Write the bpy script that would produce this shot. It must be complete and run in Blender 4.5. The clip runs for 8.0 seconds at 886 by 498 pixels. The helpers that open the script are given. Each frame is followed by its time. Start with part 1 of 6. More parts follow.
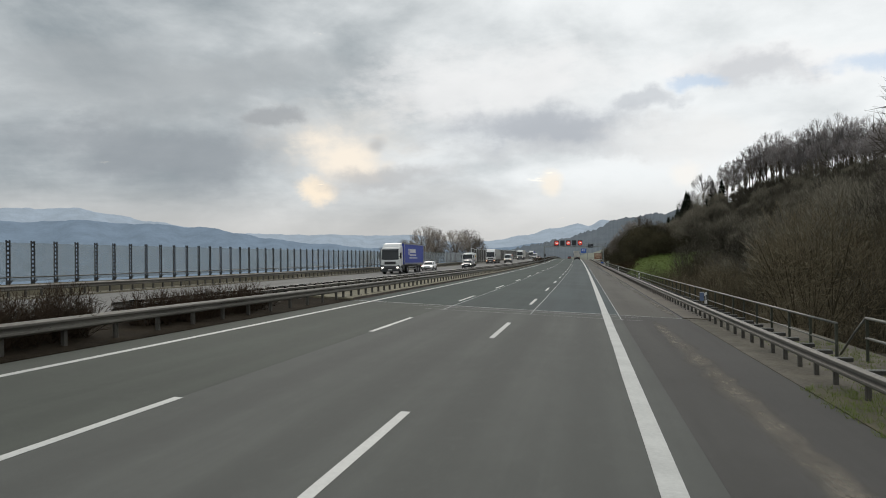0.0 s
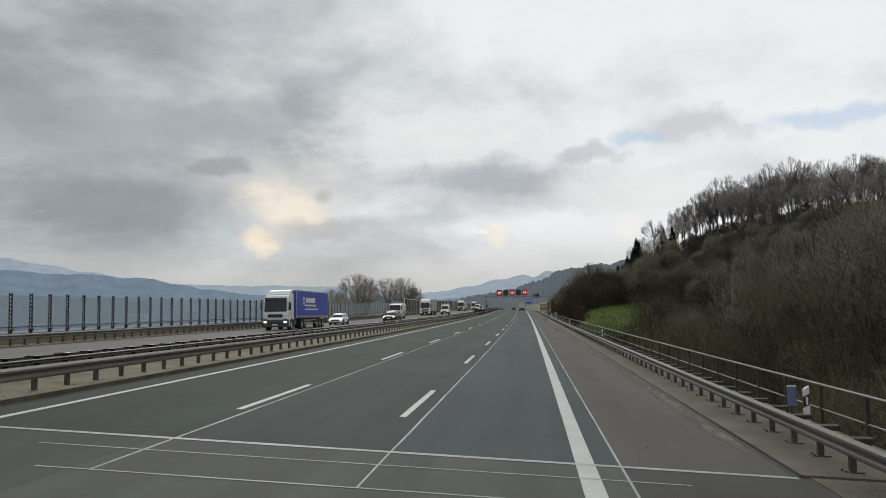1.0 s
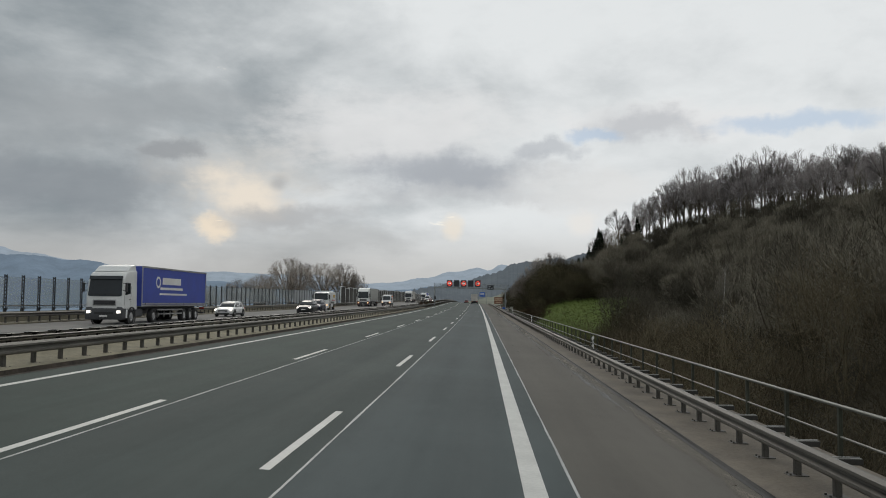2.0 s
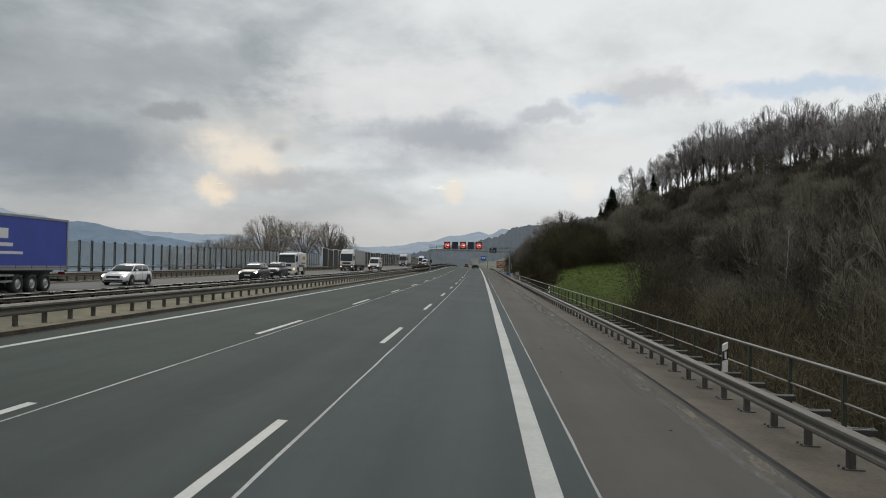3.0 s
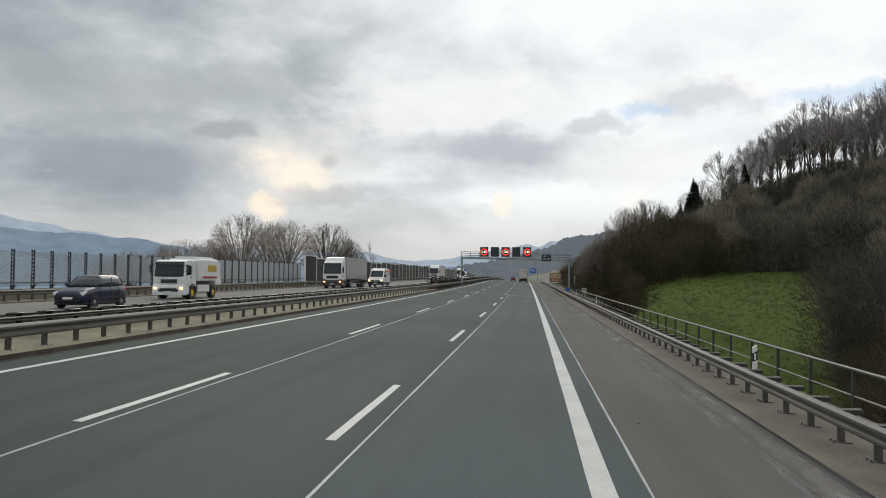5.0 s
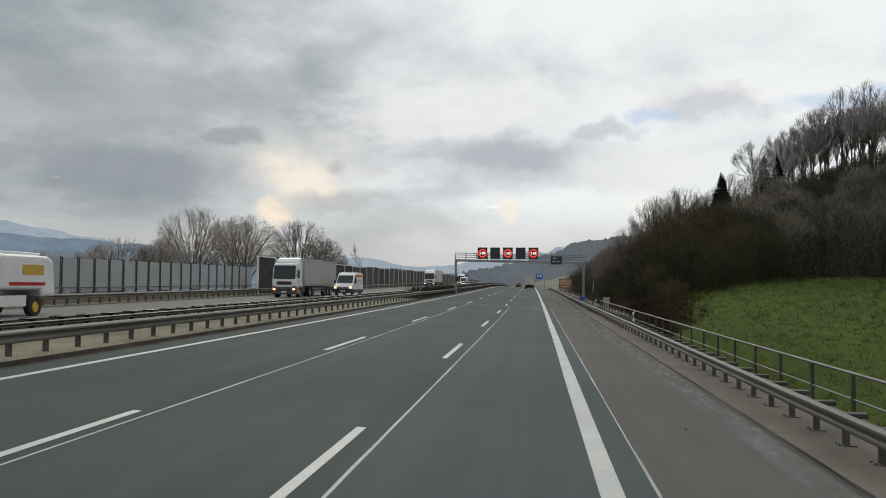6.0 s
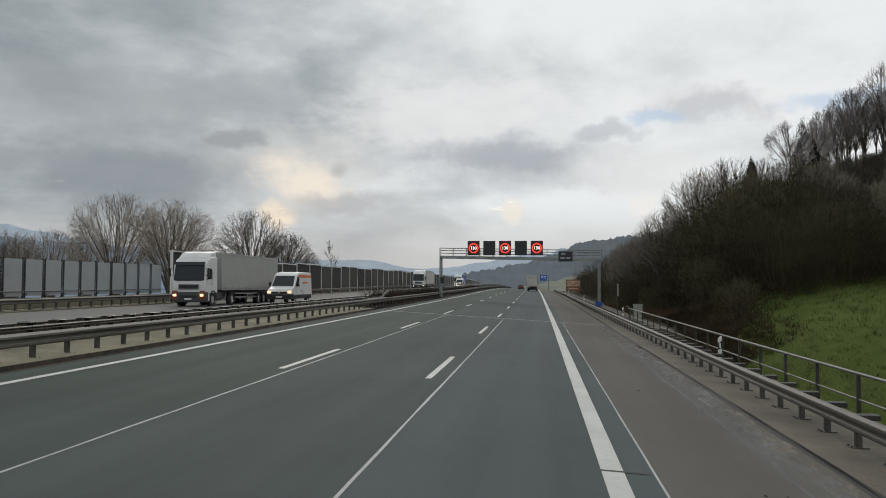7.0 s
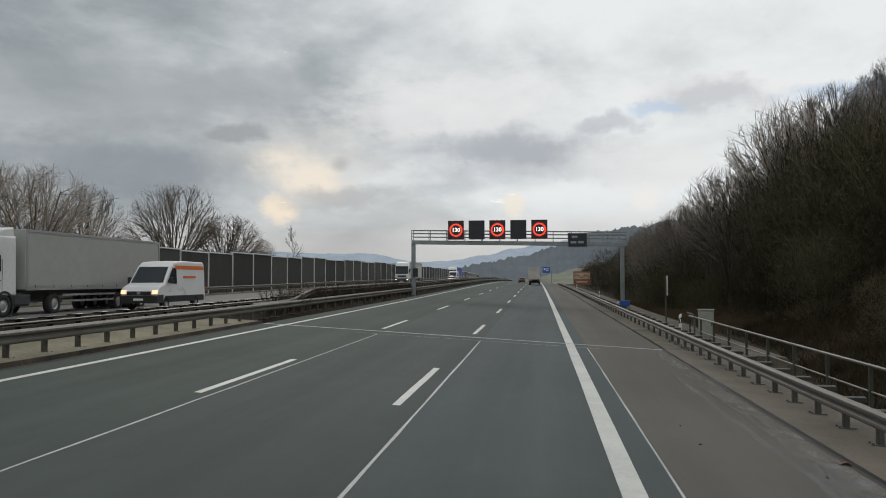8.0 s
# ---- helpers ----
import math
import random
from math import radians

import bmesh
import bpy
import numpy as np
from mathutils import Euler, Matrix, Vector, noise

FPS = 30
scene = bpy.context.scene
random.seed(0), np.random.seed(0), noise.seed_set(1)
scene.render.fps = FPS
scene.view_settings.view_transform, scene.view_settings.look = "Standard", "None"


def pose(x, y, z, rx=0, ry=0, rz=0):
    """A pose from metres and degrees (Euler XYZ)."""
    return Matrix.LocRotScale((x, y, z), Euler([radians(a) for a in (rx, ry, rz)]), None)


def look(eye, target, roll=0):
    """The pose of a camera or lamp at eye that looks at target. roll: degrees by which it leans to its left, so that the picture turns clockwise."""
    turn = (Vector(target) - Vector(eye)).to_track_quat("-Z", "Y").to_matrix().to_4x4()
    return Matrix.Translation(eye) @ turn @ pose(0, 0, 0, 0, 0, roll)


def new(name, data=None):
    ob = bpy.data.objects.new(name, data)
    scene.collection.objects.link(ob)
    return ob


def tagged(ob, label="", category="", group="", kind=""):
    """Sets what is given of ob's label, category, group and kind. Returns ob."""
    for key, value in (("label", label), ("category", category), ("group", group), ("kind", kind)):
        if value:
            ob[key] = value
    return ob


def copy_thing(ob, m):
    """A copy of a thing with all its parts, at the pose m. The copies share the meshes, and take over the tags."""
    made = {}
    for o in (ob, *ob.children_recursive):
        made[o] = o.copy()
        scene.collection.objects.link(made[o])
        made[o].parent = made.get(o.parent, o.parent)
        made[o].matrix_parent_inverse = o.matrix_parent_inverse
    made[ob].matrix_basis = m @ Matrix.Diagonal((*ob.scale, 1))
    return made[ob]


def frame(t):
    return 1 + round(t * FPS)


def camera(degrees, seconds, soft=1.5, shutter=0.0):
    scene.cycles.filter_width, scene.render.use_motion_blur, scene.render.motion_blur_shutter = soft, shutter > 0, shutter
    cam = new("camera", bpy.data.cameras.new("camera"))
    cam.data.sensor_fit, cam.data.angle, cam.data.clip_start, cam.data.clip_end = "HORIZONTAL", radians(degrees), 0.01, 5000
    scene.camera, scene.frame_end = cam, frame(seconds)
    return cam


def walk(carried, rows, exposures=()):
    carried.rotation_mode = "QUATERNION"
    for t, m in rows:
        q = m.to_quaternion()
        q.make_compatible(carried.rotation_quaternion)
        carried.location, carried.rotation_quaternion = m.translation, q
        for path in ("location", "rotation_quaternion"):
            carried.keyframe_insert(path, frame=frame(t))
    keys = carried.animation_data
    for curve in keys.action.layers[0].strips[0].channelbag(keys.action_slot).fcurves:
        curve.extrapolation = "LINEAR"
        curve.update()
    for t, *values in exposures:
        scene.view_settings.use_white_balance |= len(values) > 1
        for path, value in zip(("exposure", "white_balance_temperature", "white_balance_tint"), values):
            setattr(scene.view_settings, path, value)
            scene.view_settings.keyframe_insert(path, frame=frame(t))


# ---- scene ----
# ---------------------------------------------------------------- camera and its way
ROWS = (  # seconds, x, y, z, yaw, pitch, roll
    (0.0, -0.948, 0.000, 2.614, 9.966, 0.843, 0.802),
    (0.5, -0.926, 11.568, 2.615, 7.785, 2.488, 0.631),
    (1.0, -0.896, 24.299, 2.620, 6.156, 4.421, 0.903),
    (1.5, -0.868, 36.247, 2.630, 5.111, 5.477, 0.222),
    (1.7, -0.801, 41.464, 2.632, 3.970, 4.960, -0.170),
    (2.8, -0.853, 68.093, 2.682, 2.217, 1.560, -0.775),
    (3.0, -0.911, 72.451, 2.695, 2.962, 1.269, -0.886),
    (3.5, -0.974, 84.947, 2.730, 4.904, 0.236, -0.722),
    (4.0, -1.039, 96.678, 2.768, 5.329, 0.453, -0.877),
    (4.5, -1.096, 108.717, 2.810, 6.100, 1.244, -0.707),
    (5.0, -1.196, 121.013, 2.861, 6.413, 2.182, -0.466),
    (5.2, -1.239, 125.760, 2.882, 6.498, 2.618, -0.523),
    (6.3, -1.435, 150.532, 3.002, 6.958, 2.596, -0.403),
    (6.5, -1.504, 155.458, 3.031, 6.940, 2.562, -0.318),
    (7.0, -1.556, 166.400, 3.090, 7.118, 2.745, -0.200),
    (7.5, -1.658, 178.399, 3.161, 7.309, 2.732, 0.086),
    (8.0, -1.800, 189.745, 3.236, 7.288, 2.259, 0.145),
)
cam = camera(57.5, 8.0, soft=1.0)
walk(cam, [(t, pose(x, y, z, 90 + p, r, w)) for t, x, y, z, w, p, r in ROWS], exposures=[(0.0, 0.0), (0.5, 0.05), (1.5, -0.25), (3.0, -0.2), (3.5, -0.08), (4.0, 0.05), (5.0, 0.1), (6.5, -0.12), (8.0, -0.15)])

# ---------------------------------------------------------------- sky and sun
SUN_YAW, SUN_UP = 17.0, 16.0   # degrees to the left of the road's course, degrees above the horizon


def node(tree, kind, inputs=(), **props):
    n = tree.nodes.new(kind)
    if "operation" in props:
        n.operation = props["operation"]
    if "data_type" in props:
        n.data_type = props["data_type"]
    if "interpolation_type" in props:
        n.interpolation_type = props["interpolation_type"]
    for k, v in dict(inputs).items():
        if isinstance(v, bpy.types.NodeSocket):
            tree.links.new(v, n.inputs[k])
        else:
            n.inputs[k].default_value = v
    return n


def calc(tree, op, a, b=0.0, c=0.0):
    return node(tree, "ShaderNodeMath", {0: a, 1: b, 2: c}, operation=op).outputs[0]


def blend(tree, fac, a, b):
    n = node(tree, "ShaderNodeMix", {0: fac, 6: a, 7: b}, data_type="RGBA")
    return n.outputs[2]


def smooth(tree, v, lo, hi):
    """A soft step from 0 at lo to 1 at hi; falling if lo is the larger."""
    a, b = min(lo, hi), max(lo, hi)
    r = node(tree, "ShaderNodeMapRange", {0: v, 1: a, 2: b, 3: 0.0, 4: 1.0}, interpolation_type="SMOOTHSTEP").outputs[0]
    return r if lo < hi else calc(tree, "SUBTRACT", 1.0, r)


def sky_world():
    world = bpy.data.worlds.new("overcast_sky")
    scene.world = world
    world.use_nodes = True
    t = world.node_tree
    t.nodes.clear()
    way = node(t, "ShaderNodeTexCoord").outputs["Generated"]
    xyz = node(t, "ShaderNodeSeparateXYZ", {0: way})
    sky = node(t, "ShaderNodeTexSky")
    sky.sky_type, sky.sun_disc, sky.sun_elevation, sky.sun_rotation = "NISHITA", False, radians(SUN_UP), radians(-SUN_YAW)
    clear = node(t, "ShaderNodeVectorMath", {0: sky.outputs[0], 3: 0.11}, operation="SCALE").outputs[0]
    # cloud cover: flattened noise over the vault, finer towards the horizon
    up = calc(t, "ADD", calc(t, "ABSOLUTE", xyz.outputs[2]), 0.16)
    flat = node(t, "ShaderNodeCombineXYZ", {0: calc(t, "DIVIDE", xyz.outputs[0], up), 1: calc(t, "DIVIDE", xyz.outputs[1], up), 2: 0.3}).outputs[0]
    big = node(t, "ShaderNodeTexNoise", {"Vector": flat, "Scale": 0.85, "Detail": 7.0, "Roughness": 0.55, "Distortion": 0.3}).outputs[0]
    fine = node(t, "ShaderNodeTexNoise", {"Vector": flat, "Scale": 2.6, "Detail": 6.0, "Roughness": 0.6, "Distortion": 0.4}).outputs[0]
    warp = node(t, "ShaderNodeTexNoise", {"Vector": way, "Scale": 7.0, "Detail": 8.0, "Roughness": 0.6}).outputs["Color"]
    puff = node(t, "ShaderNodeTexNoise", {"Vector": node(t, "ShaderNodeVectorMath", {0: way, 1: (1.0, 1.0, 2.2)}, operation="MULTIPLY").outputs[0], "Scale": 16.0, "Detail": 7.0, "Roughness": 0.62}).outputs[0]
    bent = node(t, "ShaderNodeVectorMath", {0: node(t, "ShaderNodeVectorMath", {0: warp, 1: (0.5, 0.5, 0.5)}, operation="SUBTRACT").outputs[0], 1: (0.15, 0.0, 0.09), 2: way}, operation="MULTIPLY_ADD").outputs[0]

    calm = node(t, "ShaderNodeVectorMath", {0: node(t, "ShaderNodeVectorMath", {0: warp, 1: (0.5, 0.5, 0.5)}, operation="SUBTRACT").outputs[0], 1: (0.035, 0.0, 0.03), 2: way}, operation="MULTIPLY_ADD").outputs[0]

    def cloud(yaw, rise, wide, high, soft=0.62):
        """A soft oval of cloud about a direction, less torn when small; degrees."""
        a, e = radians(yaw), radians(rise)
        c = (-math.sin(a) * math.cos(e), math.cos(a) * math.cos(e), math.sin(e))
        d = node(t, "ShaderNodeVectorMath", {0: bent if wide > 1.0 else calm, 1: c}, operation="SUBTRACT").outputs[0]
        d = node(t, "ShaderNodeVectorMath", {0: d, 1: (1 / radians(wide), 1 / radians(wide), 1 / radians(high))}, operation="MULTIPLY").outputs[0]
        r = node(t, "ShaderNodeVectorMath", {0: d}, operation="LENGTH").outputs["Value"]
        r = calc(t, "ADD", r, calc(t, "MULTIPLY", calc(t, "SUBTRACT", 0.5, puff), 1.9))
        return smooth(t, r, 1.05 + soft, 1.05 - soft)

    # the cover is thicker to the left of the road and thinner to its right
    side = smooth(t, xyz.outputs[0], -0.55, 0.12)
    lumps = node(t, "ShaderNodeTexNoise", {"Vector": node(t, "ShaderNodeVectorMath", {0: way, 1: (1.0, 1.0, 1.9)}, operation="MULTIPLY").outputs[0], "Scale": 5.0, "Detail": 7.0, "Roughness": 0.55, "Distortion": 0.3}).outputs[0]
    tone = calc(t, "ADD", calc(t, "MULTIPLY", big, 0.42), calc(t, "MULTIPLY", fine, 0.1))
    tone = calc(t, "ADD", tone, calc(t, "MULTIPLY", lumps, 0.48))
    tone = smooth(t, calc(t, "ADD", tone, calc(t, "MULTIPLY", side, 0.22)), 0.36, 0.78)
    tone = calc(t, "ADD", tone, calc(t, "MULTIPLY", calc(t, "SUBTRACT", puff, 0.5), 0.25))
    col = blend(t, tone, (0.292, 0.335, 0.363, 1), (0.90, 0.93, 0.94, 1))
    low = smooth(t, xyz.outputs[2], 0.11, 0.03)
    col = blend(t, calc(t, "MULTIPLY", low, 0.75), col, (0.60, 0.59, 0.57, 1))
    for yaw, rise, wide, high, colour, amount in (
            (29.0, 7.6, 8.0, 1.9, (0.29, 0.32, 0.35), 0.75), (31.0, 12.0, 8.0, 2.2, (0.37, 0.40, 0.42), 0.6),
            (23.0, 13.2, 7.0, 1.2, (0.40, 0.43, 0.45), 0.5), (6.5, 12.0, 7.5, 2.2, (0.90, 0.90, 0.90), 0.7),
            (16.5, 8.0, 5.0, 2.4, (0.68, 0.67, 0.64), 0.7), (16.6, 7.7, 3.2, 1.4, (0.97, 0.88, 0.76), 0.95),
            (18.7, 5.3, 1.3, 0.6, (1.0, 0.87, 0.70), 0.95), (21.8, 10.0, 1.5, 0.5, (0.36, 0.38, 0.40), 0.8),
            (13.2, 6.0, 4.2, 0.8, (0.50, 0.51, 0.52), 0.75), (9.0, 4.6, 4.5, 0.8, (0.52, 0.53, 0.53), 0.5),
            (14.4, 8.3, 0.7, 0.5, (0.45, 0.46, 0.47), 0.6), (2.7, 8.8, 6.2, 1.3, (0.50, 0.53, 0.57), 0.95), (1.6, 8.5, 4.2, 0.8, (0.46, 0.49, 0.53), 0.7),
            (2.5, 7.4, 6.5, 0.5, (0.60, 0.62, 0.64), 0.6), (-13.0, 12.2, 7.0, 1.0, (0.93, 0.93, 0.93), 0.7),
            (-11.4, 11.8, 3.0, 1.0, (0.58, 0.60, 0.63), 0.75), (-4.6, 10.4, 1.9, 0.45, (0.54, 0.57, 0.61), 0.7),
            (-7.0, 8.0, 4.0, 1.2, (0.86, 0.86, 0.85), 0.6), (2.3, 5.1, 0.6, 0.8, (0.98, 0.90, 0.78), 0.8),
            (-6.8, 5.8, 0.8, 0.7, (0.96, 0.93, 0.88), 0.7)):
        col = blend(t, calc(t, "MULTIPLY", cloud(yaw, rise, wide, high), amount), col, (*colour, 1))
    for yaw, rise, wide, high in ((-8.2, 11.3, 1.9, 0.4), (-21.0, 12.0, 5.0, 0.55)):
        col = blend(t, calc(t, "MULTIPLY", cloud(yaw, rise, wide, high), 0.65), col, (0.52, 0.66, 0.84, 1))
    gap = smooth(t, fine, 0.69, 0.82)
    col = blend(t, calc(t, "MULTIPLY", gap, 0.3), col, clear)
    out = node(t, "ShaderNodeOutputWorld")
    bg = node(t, "ShaderNodeBackground", {0: col, 1: 1.0})
    t.links.new(bg.outputs[0], out.inputs[0])


sky_world()
sun = new("sun", bpy.data.lights.new("sun", "SUN"))
sun.data.energy, sun.data.angle, sun.data.color = 0.7, radians(20), (1.0, 0.93, 0.84)
sun.matrix_world = look((0, 0, 60), (math.sin(radians(SUN_YAW)), -math.cos(radians(SUN_YAW)), 60 - math.tan(radians(SUN_UP + 14))))

# ---------------------------------------------------------------- materials
def mat(name, base, rough=0.7, metal=0.0, vary=0.25, big=0.6, small=30.0, bump=0.02, tint=None, island=0.0, spec=0.5, stretch=(1, 1, 1)):
    """A worn surface: a base colour that drifts at two scales, with fine relief."""
    m = bpy.data.materials.new(name)
    m.use_nodes = True
    t = m.node_tree
    b = t.nodes["Principled BSDF"]
    pos = node(t, "ShaderNodeNewGeometry").outputs["Position"]
    pos = node(t, "ShaderNodeVectorMath", {0: pos, 1: stretch}, operation="MULTIPLY").outputs[0]
    n1 = node(t, "ShaderNodeTexNoise", {"Vector": pos, "Scale": big, "Detail": 4.0, "Roughness": 0.6}).outputs[0]
    n2 = node(t, "ShaderNodeTexNoise", {"Vector": pos, "Scale": small, "Detail": 3.0, "Roughness": 0.7}).outputs[0]
    f = calc(t, "ADD", calc(t, "MULTIPLY", n1, 0.6), calc(t, "MULTIPLY", n2, 0.4))
    if island:
        r = node(t, "ShaderNodeObjectInfo").outputs["Random"]
        f = calc(t, "ADD", f, calc(t, "MULTIPLY", calc(t, "SUBTRACT", r, 0.5), island))
    f = smooth(t, f, 0.3, 0.7)
    lo = tuple(c * (1 - vary) for c in base)
    hi = tuple(min(1.0, c * (1 + vary)) for c in base)
    if tint:
        hi = tint
    col = blend(t, f, (*lo, 1), (*hi, 1))
    t.links.new(col, b.inputs["Base Color"])
    t.links.new(calc(t, "ADD", rough - 0.08, calc(t, "MULTIPLY", n1, 0.16)), b.inputs["Roughness"])
    b.inputs["Metallic"].default_value = metal
    b.inputs["Specular IOR Level"].default_value = spec
    if bump:
        bp = node(t, "ShaderNodeBump", {"Height": n2, "Strength": 0.5, "Distance": bump})
        t.links.new(bp.outputs[0], b.inputs["Normal"])
    return m


def glow(name, color, power, base=(0.02, 0.02, 0.02)):
    m = mat(name, base, 0.4, bump=0)
    b = m.node_tree.nodes["Principled BSDF"]
    b.inputs["Emission Color"].default_value = (*color, 1)
    b.inputs["Emission Strength"].default_value = power
    return m


def asphalt(name, base, track):
    """Road surface: aggregate, long drifts along the lanes, darker wheel tracks, repaired streaks."""
    m = bpy.data.materials.new(name)
    m.use_nodes = True
    t = m.node_tree
    b = t.nodes["Principled BSDF"]
    pos = node(t, "ShaderNodeNewGeometry").outputs["Position"]
    long = node(t, "ShaderNodeVectorMath", {0: pos, 1: (1.0, 0.03, 1.0)}, operation="MULTIPLY").outputs[0]
    n1 = node(t, "ShaderNodeTexNoise", {"Vector": long, "Scale": 0.9, "Detail": 5.0, "Roughness": 0.6}).outputs[0]
    n2 = node(t, "ShaderNodeTexNoise", {"Vector": pos, "Scale": 0.12, "Detail": 5.0, "Roughness": 0.6}).outputs[0]
    grit = node(t, "ShaderNodeTexNoise", {"Vector": pos, "Scale": 70.0, "Detail": 2.0, "Roughness": 0.8}).outputs[0]
    x = node(t, "ShaderNodeSeparateXYZ", {0: pos})
    # distance from the middle of the lane, lanes 3.74 m wide
    bent = calc(t, "MULTIPLY_ADD", calc(t, "MULTIPLY", x.outputs[1], x.outputs[1]), 1.9e-5, x.outputs[0])
    lane = calc(t, "PINGPONG", calc(t, "ADD", bent, 1.87 + 3.74 * 6), 1.87)
    wheel = smooth(t, calc(t, "ABSOLUTE", calc(t, "SUBTRACT", lane, 0.95)), 0.62, 0.12)
    f = calc(t, "ADD", calc(t, "MULTIPLY", n1, 0.55), calc(t, "MULTIPLY", n2, 0.45))
    f = smooth(t, f, 0.34, 0.66)
    col = blend(t, f, tuple(c * 0.8 for c in base) + (1,), tuple(c * 1.2 for c in base) + (1,))
    col = blend(t, calc(t, "MULTIPLY", wheel, track), col, tuple(c * 0.72 for c in base) + (1,))
    stain = node(t, "ShaderNodeTexNoise", {"Vector": node(t, "ShaderNodeVectorMath", {0: pos, 1: (1.0, 0.35, 1.0)}, operation="MULTIPLY").outputs[0], "Scale": 3.2, "Detail": 8.0, "Roughness": 0.75}).outputs[0]
    col = blend(t, calc(t, "MULTIPLY", smooth(t, stain, 0.5, 0.78), 0.3), col, tuple(c * 0.6 for c in base) + (1,))
    col = blend(t, calc(t, "MULTIPLY", smooth(t, stain, 0.5, 0.25), 0.25), col, tuple(c * 1.5 for c in base) + (1,))
    col = blend(t, calc(t, "MULTIPLY", grit, 0.35), col, tuple(c * 1.5 for c in base) + (1,))
    t.links.new(col, b.inputs["Base Color"])
    t.links.new(calc(t, "SUBTRACT", 0.88, calc(t, "MULTIPLY", wheel, 0.03)), b.inputs["Roughness"])
    b.inputs["Specular IOR Level"].default_value = 0.22
    bp = node(t, "ShaderNodeBump", {"Height": grit, "Strength": 0.5, "Distance": 0.006})
    t.links.new(bp.outputs[0], b.inputs["Normal"])
    return m


ASPHALT = asphalt("dark_asphalt", (0.050, 0.064, 0.057), 0.10)
ASPHALT_MID = asphalt("grey_asphalt", (0.057, 0.070, 0.066), 0.10)
# Its own paving strip, paler and bluer with some sky sheen in the colour
ASPHALT_SLOW = asphalt("blue_grey_asphalt", (0.067, 0.081, 0.082), 0.10)
SHOULDER = asphalt("worn_shoulder_asphalt", (0.097, 0.091, 0.079), 0.03)
OLD_ASPHALT = asphalt("old_brown_asphalt", (0.102, 0.104, 0.095), 0.8)
# Old asphalt darkened in colour for the windscreen's dimming towards the left
OLD_FAST = asphalt("old_olive_asphalt_dimmed", (0.079, 0.084, 0.072), 0.6)
OLD_SHOULDER = asphalt("old_dark_shoulder", (0.07, 0.067, 0.062), 0.03)
FAR_ASPHALT = asphalt("pale_asphalt", (0.17, 0.165, 0.155), 0.2)
PAINT = mat("worn_white_road_paint", (0.52, 0.52, 0.49), 0.6, vary=0.14, big=0.8, small=14, bump=0.004)
SEALANT = mat("pale_joint_sealant", (0.36, 0.37, 0.36), 0.6, vary=0.3, big=0.4, small=6, bump=0.002)
TAR = mat("black_bitumen_joint", (0.022, 0.021, 0.02), 0.7, vary=0.4, bump=0.004)
# Stained brown concrete, darkened in colour for the shade beside the guard rail
CONCRETE_SHADED = mat("shaded_stained_concrete", (0.122, 0.103, 0.078), 0.85, vary=0.4, big=0.6, small=14, bump=0.006)
CONCRETE = mat("weathered_concrete", (0.175, 0.158, 0.112), 0.85, vary=0.28, big=0.7, small=18, bump=0.006)
GALV = mat("galvanised_steel", (0.135, 0.127, 0.11), 0.6, 0.25, vary=0.28, big=0.9, small=22, bump=0.002, stretch=(1, 0.3, 1))
GALV_POST = mat("dull_galvanised_posts", (0.085, 0.08, 0.07), 0.6, 0.3, vary=0.3, big=2.0, small=25, bump=0.003)
PLATE = mat("dark_spacer_steel", (0.045, 0.044, 0.04), 0.55, 0.3, vary=0.3, bump=0.002)
OVAL = mat("black_oval_plates", (0.016, 0.016, 0.015), 0.9, vary=0.3, bump=0.002, spec=0.03)
PLATE_EDGE = mat("bright_spacer_edge", (0.3, 0.3, 0.28), 0.45, 0.4, vary=0.15, bump=0.001)
RAIL_STEEL = mat("railing_steel", (0.155, 0.158, 0.14), 0.5, 0.4, vary=0.25, big=1.5, small=20, bump=0.002)
RAIL_POST = mat("olive_railing_posts", (0.045, 0.05, 0.035), 0.6, 0.2, vary=0.3, big=1.5, small=20, bump=0.002)
WALL_POST = mat("black_wall_posts", (0.028, 0.032, 0.036), 0.6, 0.2, vary=0.3, bump=0.002)
DARK_PANEL = mat("dark_absorber_panels", (0.045, 0.044, 0.039), 0.9, vary=0.35, big=0.35, small=9, bump=0.01, island=0.5, stretch=(1, 1, 0.4))
CAP = mat("pale_wall_caps", (0.6, 0.61, 0.6), 0.6, vary=0.15)
GANTRY = mat("gantry_steel", (0.26, 0.28, 0.28), 0.5, 0.4, vary=0.2, big=0.8, small=14, bump=0.002)


